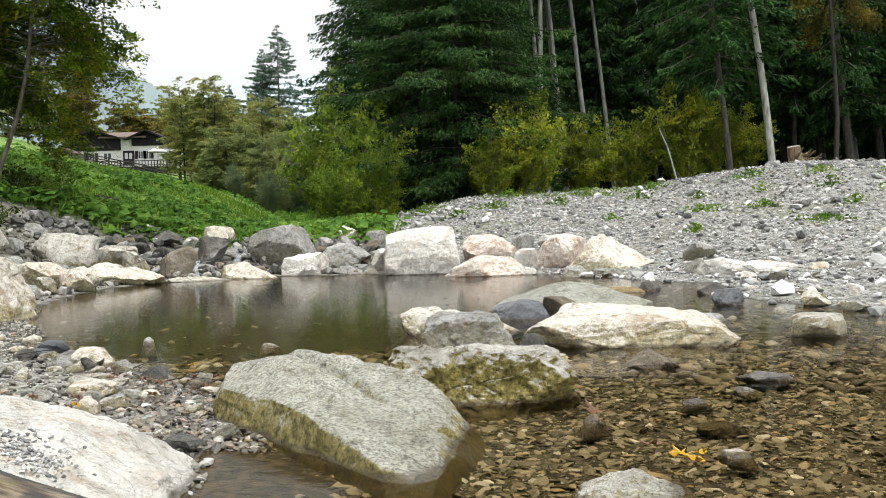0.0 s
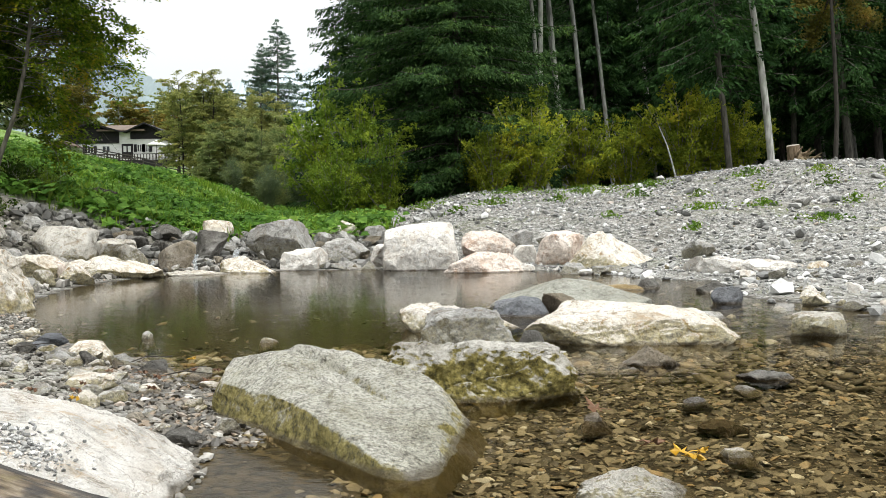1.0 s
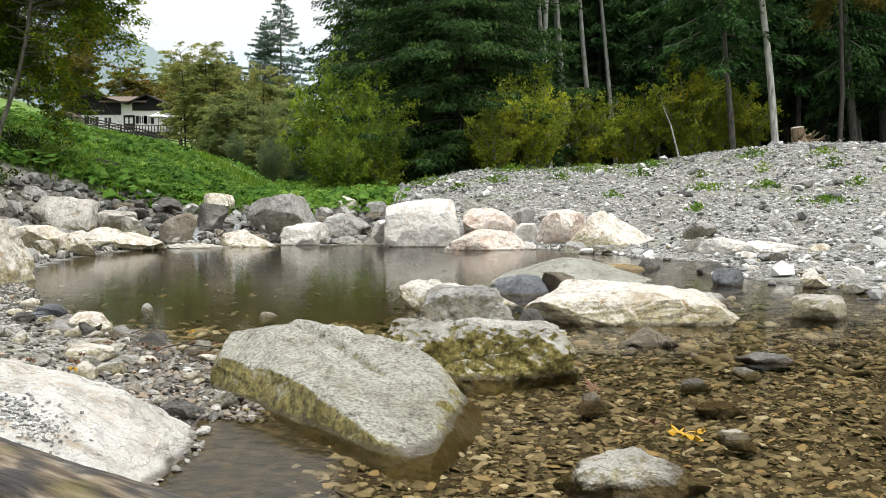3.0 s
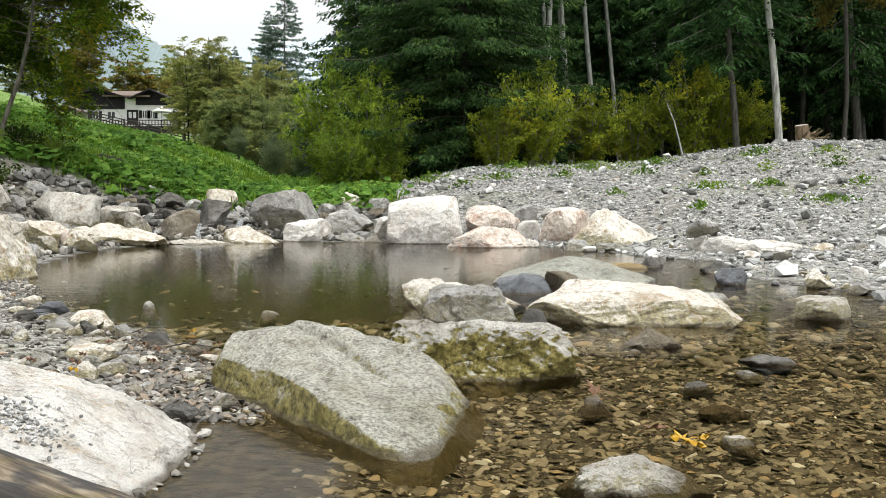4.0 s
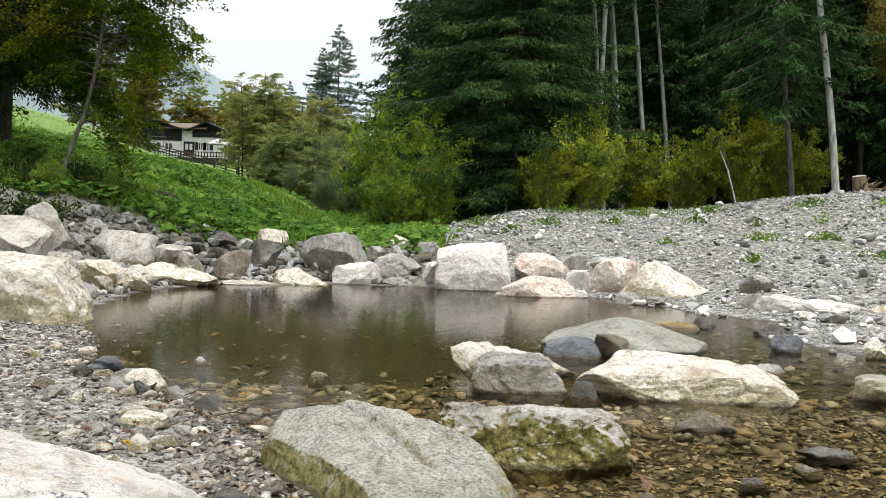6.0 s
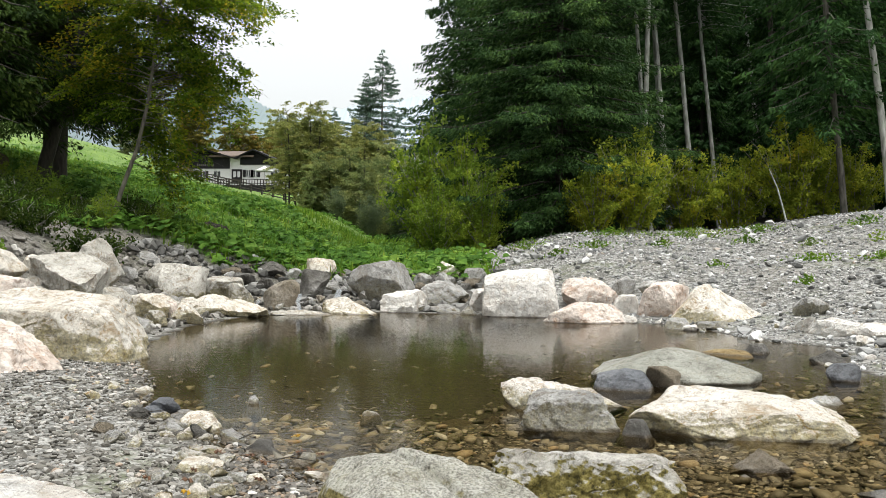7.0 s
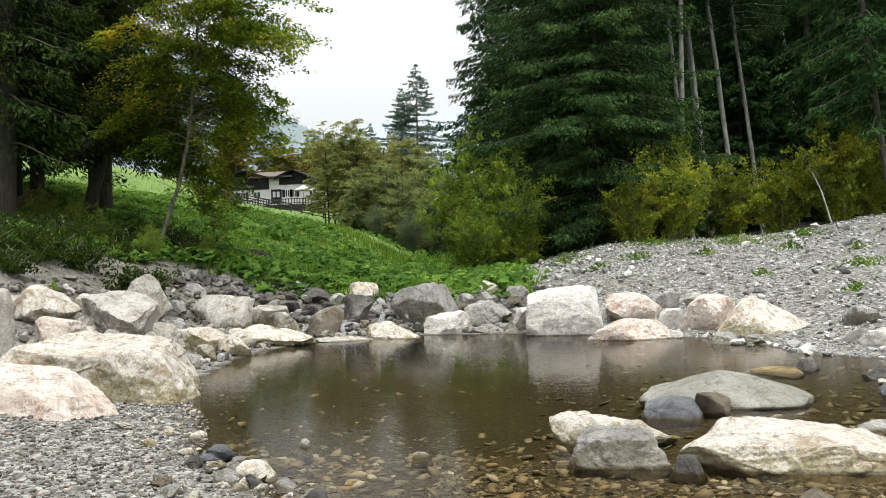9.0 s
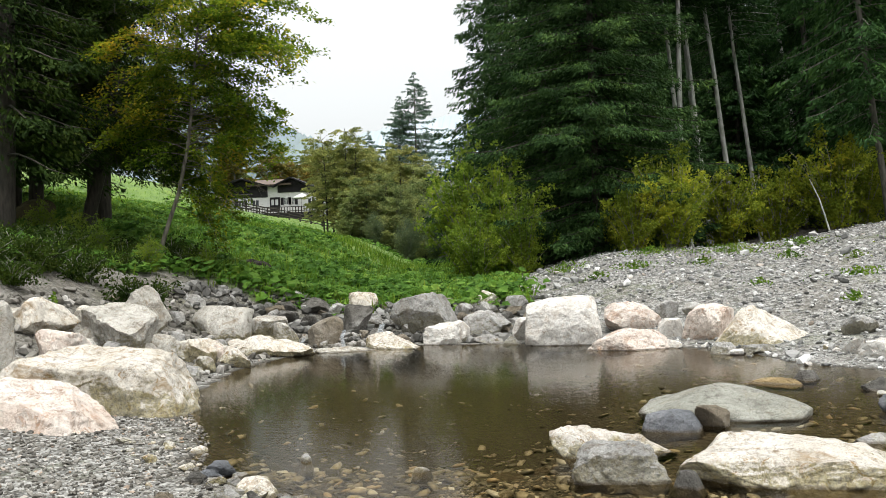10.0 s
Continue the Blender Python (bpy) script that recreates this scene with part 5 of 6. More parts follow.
# bare pale trunk
r = np.random.default_rng(5)
zz = np.linspace(-0.4, 22, 16)
pale = thing("dead_tree", None, None, "pale bare trunk leaning slightly at the wood's edge", "tree")
part("trunk", mesh_from("trunk", *tube_data(np.column_stack([-0.115 * zz + 0.06 * np.sin(zz * 0.5), 0 * zz, zz]), 0.15 * (1 - zz / 32), 10), True), PALE_BARK, pale)
pale.location = (13.5, 36, float(ground_z(13.5, 36)))

# shrubs along the wood's edge
SH1 = shrub_data(41, 4.2, 3.6, 44, 9500, 0.15)
SH2 = shrub_data(42, 5.6, 4.2, 46, 10500, 0.17)
y1 = leafy("shrub", 6.0, 37.5, *SH1, GREY_BARK, SHRUB_YELLOW, "yellow-green leafy shrub at the wood's edge", "shrub", "shrubs at the wood's edge")
g1 = leafy("shrub", -3.0, 35.5, *SH2, GREY_BARK, SHRUB_GREEN, "tall light green leafy shrub in front of spruces", "shrub", "shrubs at the wood's edge")
for x, y, s, t, src in ((8.0, 38, 0.9, 1, y1), (10.2, 37.5, 1.15, 2, y1), (11.6, 38.5, 0.9, 3, y1), (3.4, 33.6, 1.05, 4, y1), (2.0, 33.2, 0.75, 0.5, y1), (13.2, 39, 0.85, 5, y1),
                        (-4.7, 37.5, 1.2, 1.2, g1), (-2.2, 34.2, 0.7, 2.5, g1), (1.6, 35.2, 0.62, 3.5, y1), (-4.0, 33.8, 0.6, 4.5, g1)):
    copy_thing(src, Matrix.Translation((x, y, float(ground_z(x, y)) - 0.1)) @ Matrix.Rotation(t, 4, "Z") @ Matrix.Scale(s, 4))

# slim olive trees on the meadow's edge, grey-green thicket in the valley, yellowing trees behind the inn
def stem(x, y, h, lean):
    u = np.linspace(0, 1, 7)
    return np.column_stack([x + lean * h * u + 0.12 * np.sin(3 * u + x), y + 0.1 * np.sin(4 * u), h * u - 0.3])


olive = leafy("slim_tree", -22.6, 80, *layered_tree(51, [stem(-0.6, 0, 9.5, -0.05), stem(0.9, 0.4, 10.5, 0.03), stem(1.7, -0.3, 8.6, 0.09)], 0.10, 80, 2.2, 0.7, 0.5, 0.2, 40, 0.17, flat=1.2, twigs=7, taper=0.35), DARK_BARK, OLIVE, "slim olive-green tree with thin trunks at the meadow's edge", "tree", "valley trees")
grey = leafy("slim_tree", -17.2, 76, *layered_tree(54, [stem(-1.0, 0, 5.6, -0.1), stem(0.2, 0.4, 6.6, 0.02), stem(1.3, -0.3, 5.2, 0.14), stem(0.6, 1.0, 5.9, -0.04)], 0.07, 60, 1.8, 0.7, 0.5, 0.06, 46, 0.16, flat=1.2, twigs=8, taper=0.4), DARK_BARK, WILLOW, "loose grey-green willow in the valley", "tree", "valley willows")
plume = leafy("shrub", -11.6, 73, *shrub_data(55, 6.6, 3.6, 46, 15000, 0.16, 0.05, 0.22), GREY_BARK, SAGE, "smooth grey-teal willow bush beside the stream", "shrub", "valley willows")
behind = leafy("slim_tree", -33, 148, *layered_tree(52, [stem(-1.0, 0, 11.5, -0.06), stem(1.0, 0.5, 12.5, 0.05)], 0.16, 90, 3.4, 0.6, 0.4, 0.1, 20, 0.38, flat=1.2, twigs=5, taper=0.4), GREY_BARK, AUTUMN, "yellowing tree beside the inn", "tree", "yellowing trees")
hazy = leafy("slim_tree", -66, 186, *layered_tree(53, [stem(-1.0, 0, 13, -0.06), stem(1.5, 0.5, 15, 0.05)], 0.18, 90, 4.0, 0.6, 0.4, 0.06, 16, 0.45, flat=1.2, twigs=5, taper=0.4), GREY_BARK, WILLOW, "tall grey-green tree behind the inn", "tree", "trees behind the inn")
for x, y, s, t, src in ((-25.4, 88, 0.95, 1, olive), (-21.0, 92, 1.05, 2.2, olive), (-20.2, 104, 1.25, 4, olive), (-26.5, 103, 1.1, 5, olive),
                        (-14.8, 74, 0.9, 1.3, grey), (-18.6, 84, 1.05, 2.5, grey), (-15.6, 88, 1.15, 4.4, grey), (-13.2, 82, 1.05, 0.6, grey), (-12.2, 92, 1.3, 3.3, grey), (-20.0, 76, 0.8, 5.2, grey), (-16.5, 100, 1.6, 2.0, grey), (-11.0, 84, 1.1, 5.9, grey),
                        (-9.2, 70, 0.75, 2.0, plume), (-13.6, 70, 0.6, 4.0, plume), (-16.8, 71, 0.45, 1.0, plume),
                        (-44, 165, 1.15, 1, behind), (-52, 172, 1.2, 2, behind), (-28, 160, 1.1, 3, behind), (-62, 175, 1.3, 4, behind), (-20, 150, 0.9, 5, behind), (-72, 178, 1.2, 2.2, behind),
                        (-58, 189, 1.1, 2.1, hazy), (-50, 190, 1.0, 3.1, hazy), (-43, 188, 0.9, 4.1, hazy), (-76, 184, 1.2, 5.1, hazy), (-84, 175, 1.2, 0.2, hazy), (-36, 175, 0.9, 5.6, hazy), (-26, 140, 0.8, 2.9, hazy), (-30, 178, 0.9, 0.8, hazy)):
    copy_thing(src, Matrix.Translation((x, y, float(ground_z(x, y)) - 0.1)) @ Matrix.Rotation(t, 4, "Z") @ Matrix.Scale(s, 4))
FAR = spruce_parts(61, 28, 11.5, 2.0, 0.95, 16, 0.6, 0.3, 0.34, 0.8, 0.3)
f1 = spruce(-31, 170, FAR, BARK, HAZED_NEEDLES, "tall lone spruce in the distance, tinted blue-green with haze", "distant spruces", sink=-6)
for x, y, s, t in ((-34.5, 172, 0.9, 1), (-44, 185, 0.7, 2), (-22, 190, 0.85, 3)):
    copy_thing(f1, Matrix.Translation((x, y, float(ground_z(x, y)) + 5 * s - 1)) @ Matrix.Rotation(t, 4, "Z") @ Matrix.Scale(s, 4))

# the leaning beech over the meadow, and dark trees behind it
bt = np.array([(0, 0, -0.3), (0.36, 0, 0.9), (0.72, 0.1, 2.0), (1.0, 0.1, 3.2), (1.2, 0.0, 4.4), (1.3, 0.1, 6.0), (1.5, 0.2, 8.0), (1.7, 0.2, 10.4)])


def beech_keep(c):
    """Room for the crown: hanging low on the downhill side, cut back towards the valley, open near the foot of the trunk."""
    floor = np.interp(c[:, 0], (-1.6, -0.4, 0.5, 0.8, 1.9, 2.1, 3.4, 4.7), (3.4, 2.6, 1.9, 0.5, 0.5, 2.4, 3.4, 5.0))
    return (c[:, 2] > floor) & (c[:, 0] < 4.8) & (c[:, 1] > np.interp(c[:, 2], (2, 5, 7), (-0.7, -1.2, -3))) & (c[:, 0] + 0.35 * c[:, 1] > -1.9) & (fbm(c, 0.8, 6, 3) > -0.36)


crown = layered_tree(71, [bt], 0.068, 240, 3.9, 0.45, 0.6, 0.2, 54, 0.115, beech_keep)
skirt = layered_tree(74, [bt[1:6]], 0.04, 80, 2.6, 0.12, 0.85, 0.2, 58, 0.115, beech_keep)
leafy("beech", -11.3, 22, join((crown[0], skirt[0])), join((crown[1], skirt[1])), BEECH_BARK, BEECH, "leaning slender beech with green and yellow leaves on the meadow's edge", "tree")
dt = np.array([(0, 0, -0.3), (0.3, 0, 1.3), (0.75, 0, 2.8), (1.0, 0.1, 4.5), (1.3, 0, 6.5), (1.5, 0.1, 9), (1.7, 0, 12)])
leafy("beech", -15.1, 25, *layered_tree(72, [dt], 0.24, 150, 4.2, 0.4, 0.55, 0.26, 44, 0.14, lambda c: (c[:, 2] > 2.6 - 0.2 * c[:, 0]) & (c[:, 0] < 3.0)), DARK_BARK, DARK_LEAVES, "dark-trunked leaning tree with green leaves on the meadow", "tree")
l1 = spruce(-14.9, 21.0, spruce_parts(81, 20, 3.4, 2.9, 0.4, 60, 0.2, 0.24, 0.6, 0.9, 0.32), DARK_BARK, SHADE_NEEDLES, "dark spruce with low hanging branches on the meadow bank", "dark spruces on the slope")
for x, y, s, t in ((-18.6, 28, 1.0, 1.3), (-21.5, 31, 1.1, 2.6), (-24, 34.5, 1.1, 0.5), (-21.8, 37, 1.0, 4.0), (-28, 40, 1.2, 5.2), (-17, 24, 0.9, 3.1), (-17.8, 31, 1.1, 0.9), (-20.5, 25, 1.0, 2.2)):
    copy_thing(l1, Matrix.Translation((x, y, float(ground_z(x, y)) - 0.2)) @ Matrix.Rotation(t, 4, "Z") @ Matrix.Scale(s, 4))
for x, y, s, t in ((-19, 27, 0.8, 1), (-22, 33, 0.9, 2), (-27, 36, 0.9, 3), (-24, 26, 0.9, 4), (-31, 44, 0.9, 5)):
    copy_thing(t3, Matrix.Translation((x, y, float(ground_z(x, y)) - 0.2)) @ Matrix.Rotation(t, 4, "Z") @ Matrix.Scale(s, 4))
ot = np.array([(0, 0, -0.3), (0.1, 0, 2.5), (0.05, 0.1, 5), (-0.1, 0.1, 7.5), (-0.2, 0, 10), (-0.3, 0, 13)])
tubes, cents, r = branch_tree(73, ot, 0.11, 3, (16, 8, 6), 0.26, 0.6, -0.05, 24, 0.2, 0.6)
leafy("beech", 16.6, 37.2, tubes, leaves_data(r, cents, 0.15, 0.09, 0.3), DARK_BARK, AUTUMN, "slim tree with rusty orange leaves at the wood's edge", "tree")


# ---------------------------------------------------------------- meadow plants
def ground_leaves(name, seed, n, area, keep, size, lift, material, label, kind="stuff"):
    """Broad leaves held nearly level over the ground, in clumps."""
    r = np.random.default_rng(seed)
    x, y = r.uniform(area[0], area[1], n), r.uniform(area[2], area[3], n)
    k = keep(x, y, r)
    x, y = x[k], y[k]
    m = len(x)
    z = ground_z(x, y) + r.uniform(*lift, m) * (0.6 + 0.6 * wobble(x, y, 1.1, 4.0))
    s = r.uniform(*size, m)
    a = r.uniform(0, 6.283, m)
    nrm = np.column_stack([r.normal(size=m) * 0.35, r.normal(size=m) * 0.35 - 0.15, np.ones(m)])
    nrm /= np.linalg.norm(nrm, axis=1)[:, None]
    u = np.column_stack([np.cos(a), np.sin(a), np.zeros(m)])
    u -= nrm * (u * nrm).sum(1)[:, None]
    w = np.cross(nrm, u)
    c = np.column_stack([x, y, z])
    ring = [(1.0, 0.0, -0.12), (0.45, 0.75, 0.05), (-0.6, 0.6, -0.1), (-0.35, 0.0, 0.08), (-0.6, -0.6, -0.1), (0.45, -0.75, 0.05)]
    v = np.stack([c + (u * p + w * q) * s[:, None] * 0.5 + nrm * (t * s)[:, None] for p, q, t in ring], 1).reshape(-1, 3)
    f3 = np.array([(0, 1, 3), (0, 3, 5), (1, 2, 3), (3, 4, 5)])[None] + (np.arange(m) * 6)[:, None, None]
    return thing(name, mesh_from(name, v, f3.reshape(-1, 3)), material, label, "plants", kind=kind)


def clumped(x, y, s, cut):
    return wobble(x, y, s, 7.0) + 0.6 * wobble(x, y, s * 2.6, 3.0) > cut


ground_leaves("butterbur", 91, 42000, (-26, -1, 14, 45), lambda x, y, r: (meadow_mask(x, y) > 0.15) & (meadow_mask(x, y) + 0.16 * r.normal(size=len(x)) + 0.25 * wobble(x, y, 1.1, 5.0) > 0.45) & clumped(x, y, 0.8, -0.5), (0.13, 0.46), (0.08, 0.5), HERB, "broad-leaved butterbur covering the meadow slope")
ground_leaves("butterbur", 92, 20000, (-60, -4, 42, 110), lambda x, y, r: (meadow_mask(x, y) > 0.15) & (meadow_mask(x, y) + 0.16 * r.normal(size=len(x)) + 0.25 * wobble(x, y, 1.1, 5.0) > 0.45) & clumped(x, y, 0.35, 0.25), (0.25, 0.6), (0.05, 0.5), HERB, "broad-leaved plants on the upper meadow")


def blades(name, seed, n, area, keep, length, material, label):
    r = np.random.default_rng(seed)
    x, y = r.uniform(area[0], area[1], n), r.uniform(area[2], area[3], n)
    k = keep(x, y, r)
    x, y = x[k], y[k]
    m = len(x)
    h = r.uniform(*length, m)
    d = np.column_stack([r.normal(size=m) * 0.35, r.normal(size=m) * 0.35, np.ones(m)])
    base = np.column_stack([x, y, ground_z(x, y) - 0.02])
    a = r.uniform(0, 3.1416, m)
    side = np.column_stack([np.cos(a), np.sin(a), np.zeros(m)]) * (0.05 * h[:, None] + 0.006)
    tip = base + d * h[:, None]
    mid = base + d * h[:, None] * 0.55 + np.column_stack([d[:, 0], d[:, 1], 0 * h]) * -0.15 * h[:, None]
    v = np.stack([base - side, base + side, mid + side * 0.8, tip, mid - side * 0.8], 1).reshape(-1, 3)
    f = np.array([(0, 1, 2), (0, 2, 4), (4, 2, 3)])[None] + (np.arange(m) * 5)[:, None, None]
    return thing(name, mesh_from(name, v, f.reshape(-1, 3)), material, label, "grass", kind="stuff")


blades("meadow_grass", 93, 24000, (-30, -1, 13, 60), lambda x, y, r: (meadow_mask(x, y) > 0.3), (0.15, 0.55), GRASS, "rough green and straw-coloured meadow grass")
blades("meadow_grass", 94, 26000, (-70, -6, 55, 140), lambda x, y, r: (meadow_mask(x, y) > 0.3), (0.08, 0.3), GRASS, "green grass on the upper meadow")


# weeds on the gravel mound and on the beach bank
def weed(x, y, w, h, seed, label):
    r = np.random.default_rng(seed)
    m = int(150 * max(w, 0.4))
    ang, rad = r.uniform(0, 6.283, m), np.minimum(np.abs(r.normal(size=m)) * w * 0.34, w)
    px, py = rad * np.cos(ang), rad * np.sin(ang) * 0.7
    z = ground_z(x + px, y + py) - float(ground_z(x, y)) + r.uniform(0.02, 1, m) * h * (1 - 0.8 * rad / w)
    plant = thing("weed", mesh_from("weed", *leaves_data(r, np.column_stack([px, py, z]), 0.10, 0.05, -0.3)), GRASS, label, "plants", kind="stuff")
    plant.location = (x, y, float(ground_z(x, y)))
    return plant


weed(9.2, 25.5, 0.55, 0.35, 1, "small bushy green weed on the gravel slope")
weed(11.0, 25.0, 0.8, 0.4, 2, "pale green weed on the gravel slope")
weed(6.9, 23.5, 1.5, 0.25, 3, "low spreading green weed on the gravel slope")
weed(8.2, 22.5, 0.9, 0.22, 4, "low green weed on the gravel slope")
weed(5.0, 30.5, 3.2, 0.28, 5, "strip of low green weeds on the crest of the gravel")
weed(7.2, 30.8, 2.0, 0.25, 6, "low green weeds on the crest of the gravel")
weed(1.6, 27.5, 1.4, 0.3, 7, "low green weeds on the gravel slope")
weed(8.9, 20.5, 1.2, 0.18, 8, "thin green weeds on the gravel slope")
weed(-0.6, 29.5, 1.6, 0.4, 9, "brown-green weeds at the foot of the spruce")
weed(-9.6, 14.8, 0.5, 0.4, 10, "tuft of dark grass on the meadow bank")
for k, (wx, wy, ww) in enumerate(((10.4, 22.2, 0.7), (12.2, 23.6, 1.1), (6.1, 27.4, 0.9), (9.8, 28.2, 1.3), (3.6, 27.2, 0.8), (11.6, 27.0, 0.9), (7.6, 26.2, 0.6), (13.4, 26.0, 1.2), (4.4, 23.0, 0.5), (5.9, 20.6, 0.5), (0.4, 25.6, 0.7))):
    weed(wx, wy, ww, 0.16 + 0.12 * ww, 60 + k, "thin tuft of green weeds on the gravel slope")
weed(2.4, 31.2, 2.2, 0.3, 11, "low green weeds along the crest of the gravel")

# ---------------------------------------------------------------- house on the hill
PLASTER = plain_material("white_plaster", (0.80, 0.79, 0.77), 0.85, 0.1)
TIMBER = plain_material("dark_timber", (0.012, 0.010, 0.012), 0.95, 0.4)
ROOF = plain_material("brown_roof_tiles", (0.17, 0.12, 0.09), 0.8, 0.3)
RAIL_WOOD = plain_material("dark_fence_wood", (0.035, 0.026, 0.02), 0.8, 0.4)
PANE = plain_material("dark_window_pane", (0.05, 0.055, 0.06), 0.08, 0.1)
FRAME_WHITE = plain_material("white_window_frame", (0.7, 0.7, 0.68), 0.5, 0.1)
CANVAS = plain_material("white_canvas", (0.82, 0.80, 0.77), 0.8, 0.08)
SIGN_PALE = plain_material("pale_sign_paint", (0.25, 0.23, 0.2), 0.7, 0.1)
HX, HY = -54.4, 150.0
HZ = 12.1
house = thing("house", None, None, "white plastered inn with dark timber upper floor and brown roof", "house")
part("wall", box_mesh("wall", (-9, 10.2, 0, 9, -1.5, 4.1), (0.0, 1.9, 0.02, 8.9, 4.1, 6.2), (1.9, 6.8, 0.02, 8.9, 4.1, 4.8)), PLASTER, house)


def gable(x0, x1, z0, ze, zp, y0, y1):
    xm = (x0 + x1) / 2
    v = [(x0, y0, z0), (x1, y0, z0), (x1, y0, ze), (xm, y0, zp), (x0, y0, ze)]
    v += [(a, y1, c) for a, b, c in v]
    f = [(0, 1, 2, 3, 4), (9, 8, 7, 6, 5)] + [(i, (i + 1) % 5 + 0, (i + 1) % 5 + 5, i + 5) for i in range(5)]
    me = bpy.data.meshes.new("gable")
    me.from_pydata(v, [], f)
    return me


def gable_roof(x0, x1, ze, zp, y0, y1, t=0.22):
    xm = (x0 + x1) / 2
    v = [(x0, y0, ze), (xm, y0, zp), (x1, y0, ze), (x1, y0, ze + t), (xm, y0, zp + t), (x0, y0, ze + t)]
    v += [(a, y1, c) for a, b, c in v]
    f = [(0, 1, 4, 5), (1, 2, 3, 4)] + [(11, 10, 7, 6), (10, 9, 8, 7)] + [(i, (i + 1) % 6, (i + 1) % 6 + 6, i + 6) for i in range(6)]
    me = bpy.data.meshes.new("roof")
    me.from_pydata(v, [], f)
    return me


part("gable", gable(-8.9, 0.0, 4.1, 5.9, 7.2, -0.12, 8.9), TIMBER, house, "dark timber gable")
part("gable", gable(1.9, 7.2, 4.8, 5.9, 7.1, -0.12, 8.9), TIMBER, house, "dark timber gable")
part("roof", gable_roof(-9.9, 1.0, 5.75, 7.35, -1.2, 9.6), TIMBER, house, "dark weathered roof edge")
part("roof", gable_roof(1.2, 7.9, 5.75, 7.25, -1.2, 9.6), TIMBER, house, "dark weathered roof edge")
me = bpy.data.meshes.new("roof")
me.from_pydata([(-3.5, -0.9, 6.3), (4.6, -0.9, 6.3), (4.6, 4.5, 7.7), (-3.5, 4.5, 7.7), (-3.5, 9.9, 6.3), (4.6, 9.9, 6.3), (-3.5, -0.9, 6.1), (4.6, -0.9, 6.1), (4.6, 9.9, 6.1), (-3.5, 9.9, 6.1)], [],
               [(0, 1, 2, 3), (3, 2, 5, 4), (0, 6, 7, 1), (4, 5, 8, 9), (6, 9, 8, 7)])
part("roof", me, ROOF, house, "brown tiled roof")


def window(x0, x1, z0, z1, shutters=True, panes=2):
    w = part("window", box_mesh("window", (x0, x1, -0.05, 0.03, z0, z1)), FRAME_WHITE, house)
    step = (x1 - x0) / panes
    for k in range(panes):
        part("pane", box_mesh("pane", (x0 + k * step + 0.08, x0 + (k + 1) * step - 0.08, -0.07, -0.045, z0 + 0.1, z1 - 0.1)), PANE, w)
    if shutters:
        for a in (x0 - 0.55, x1 + 0.05):
            part("shutter", box_mesh("shutter", (a, a + 0.5, -0.12, -0.004, z0, z1)), TIMBER, w)


window(3.0, 3.8, 2.6, 3.9)
window(4.4, 5.0, 2.6, 3.9)
window(7.4, 8.7, 2.3, 3.9, False)
window(-2.9, -1.6, 2.5, 3.7, False)
window(-5.4, -4.4, 2.5, 3.7)
window(-5.0, -4.0, 4.7, 5.7, False)
door = part("door", box_mesh("door", (0.4, 2.3, -0.1, 0.02, 1.6, 4.0)), TIMBER, house, "dark wooden double door")
for k in range(2):
    part("pane", box_mesh("pane", (0.7 + k * 0.75, 1.2 + k * 0.75, -0.12, -0.095, 2.6, 3.6)), FRAME_WHITE, door)
for k in range(9):
    part("sign_bar", box_mesh("sign_bar", (-5.9 + k * 0.36, -5.68 + k * 0.36, -0.16, -0.13, 4.6, 4.82)), SIGN_PALE, house)
terrace = part("terrace", box_mesh("terrace", (-7, 9.5, -4.5, 0, -1.5, 0.9)), TIMBER, house, "dark timber terrace base")
part("railing", box_mesh("railing", (-7, 9.5, -4.5, -4.4, 1.8, 1.92), (-7, 9.5, -4.5, -4.4, 1.1, 1.2)), RAIL_WOOD, terrace)
for k in range(34):
    part("baluster", box_mesh("baluster", (-7 + k * 0.5, -6.86 + k * 0.5, -4.48, -4.42, 0.9, 1.85)), RAIL_WOOD, terrace)
part("porch_roof", gable_roof(-9.8, -6.0, 3.2, 4.1, -5.5, -0.2), ROOF, house)
part("porch_post", box_mesh("porch_post", (-6.3, -6.1, -5.3, -5.1, -1.5, 3.3)), RAIL_WOOD, house)
part("porch_post", box_mesh("porch_post", (-9.7, -9.5, -5.3, -5.1, -1.5, 3.3)), RAIL_WOOD, house)
house.location = (HX, HY, HZ)

umb = thing("parasol", None, None, "white canvas parasol open on the terrace", "parasol")
ang = np.arange(8) * math.pi / 4
cone = [(0, 0, 3.35)] + [(1.6 * math.cos(a), 1.6 * math.sin(a), 2.55) for a in ang] + [(1.6 * math.cos(a), 1.6 * math.sin(a), 2.4) for a in ang] + [(0, 0, 3.25)]
fc = [(0, 1 + k, 1 + (k + 1) % 8) for k in range(8)] + [(1 + k, 9 + k, 9 + (k + 1) % 8) for k in range(8)] + [(1 + k, 9 + (k + 1) % 8, 1 + (k + 1) % 8) for k in range(8)] + [(17, 9 + (k + 1) % 8, 9 + k) for k in range(8)]
part("canopy", mesh_from("canopy", cone, fc), CANVAS, umb)
part("pole", mesh_from("pole", *tube_data([(0, 0, 0), (0, 0, 1.6), (0, 0, 3.3)], (0.04, 0.04, 0.04), 6)), RAIL_WOOD, umb)
umb.location = (HX + 7.3, HY - 3.2, HZ + 0.9)

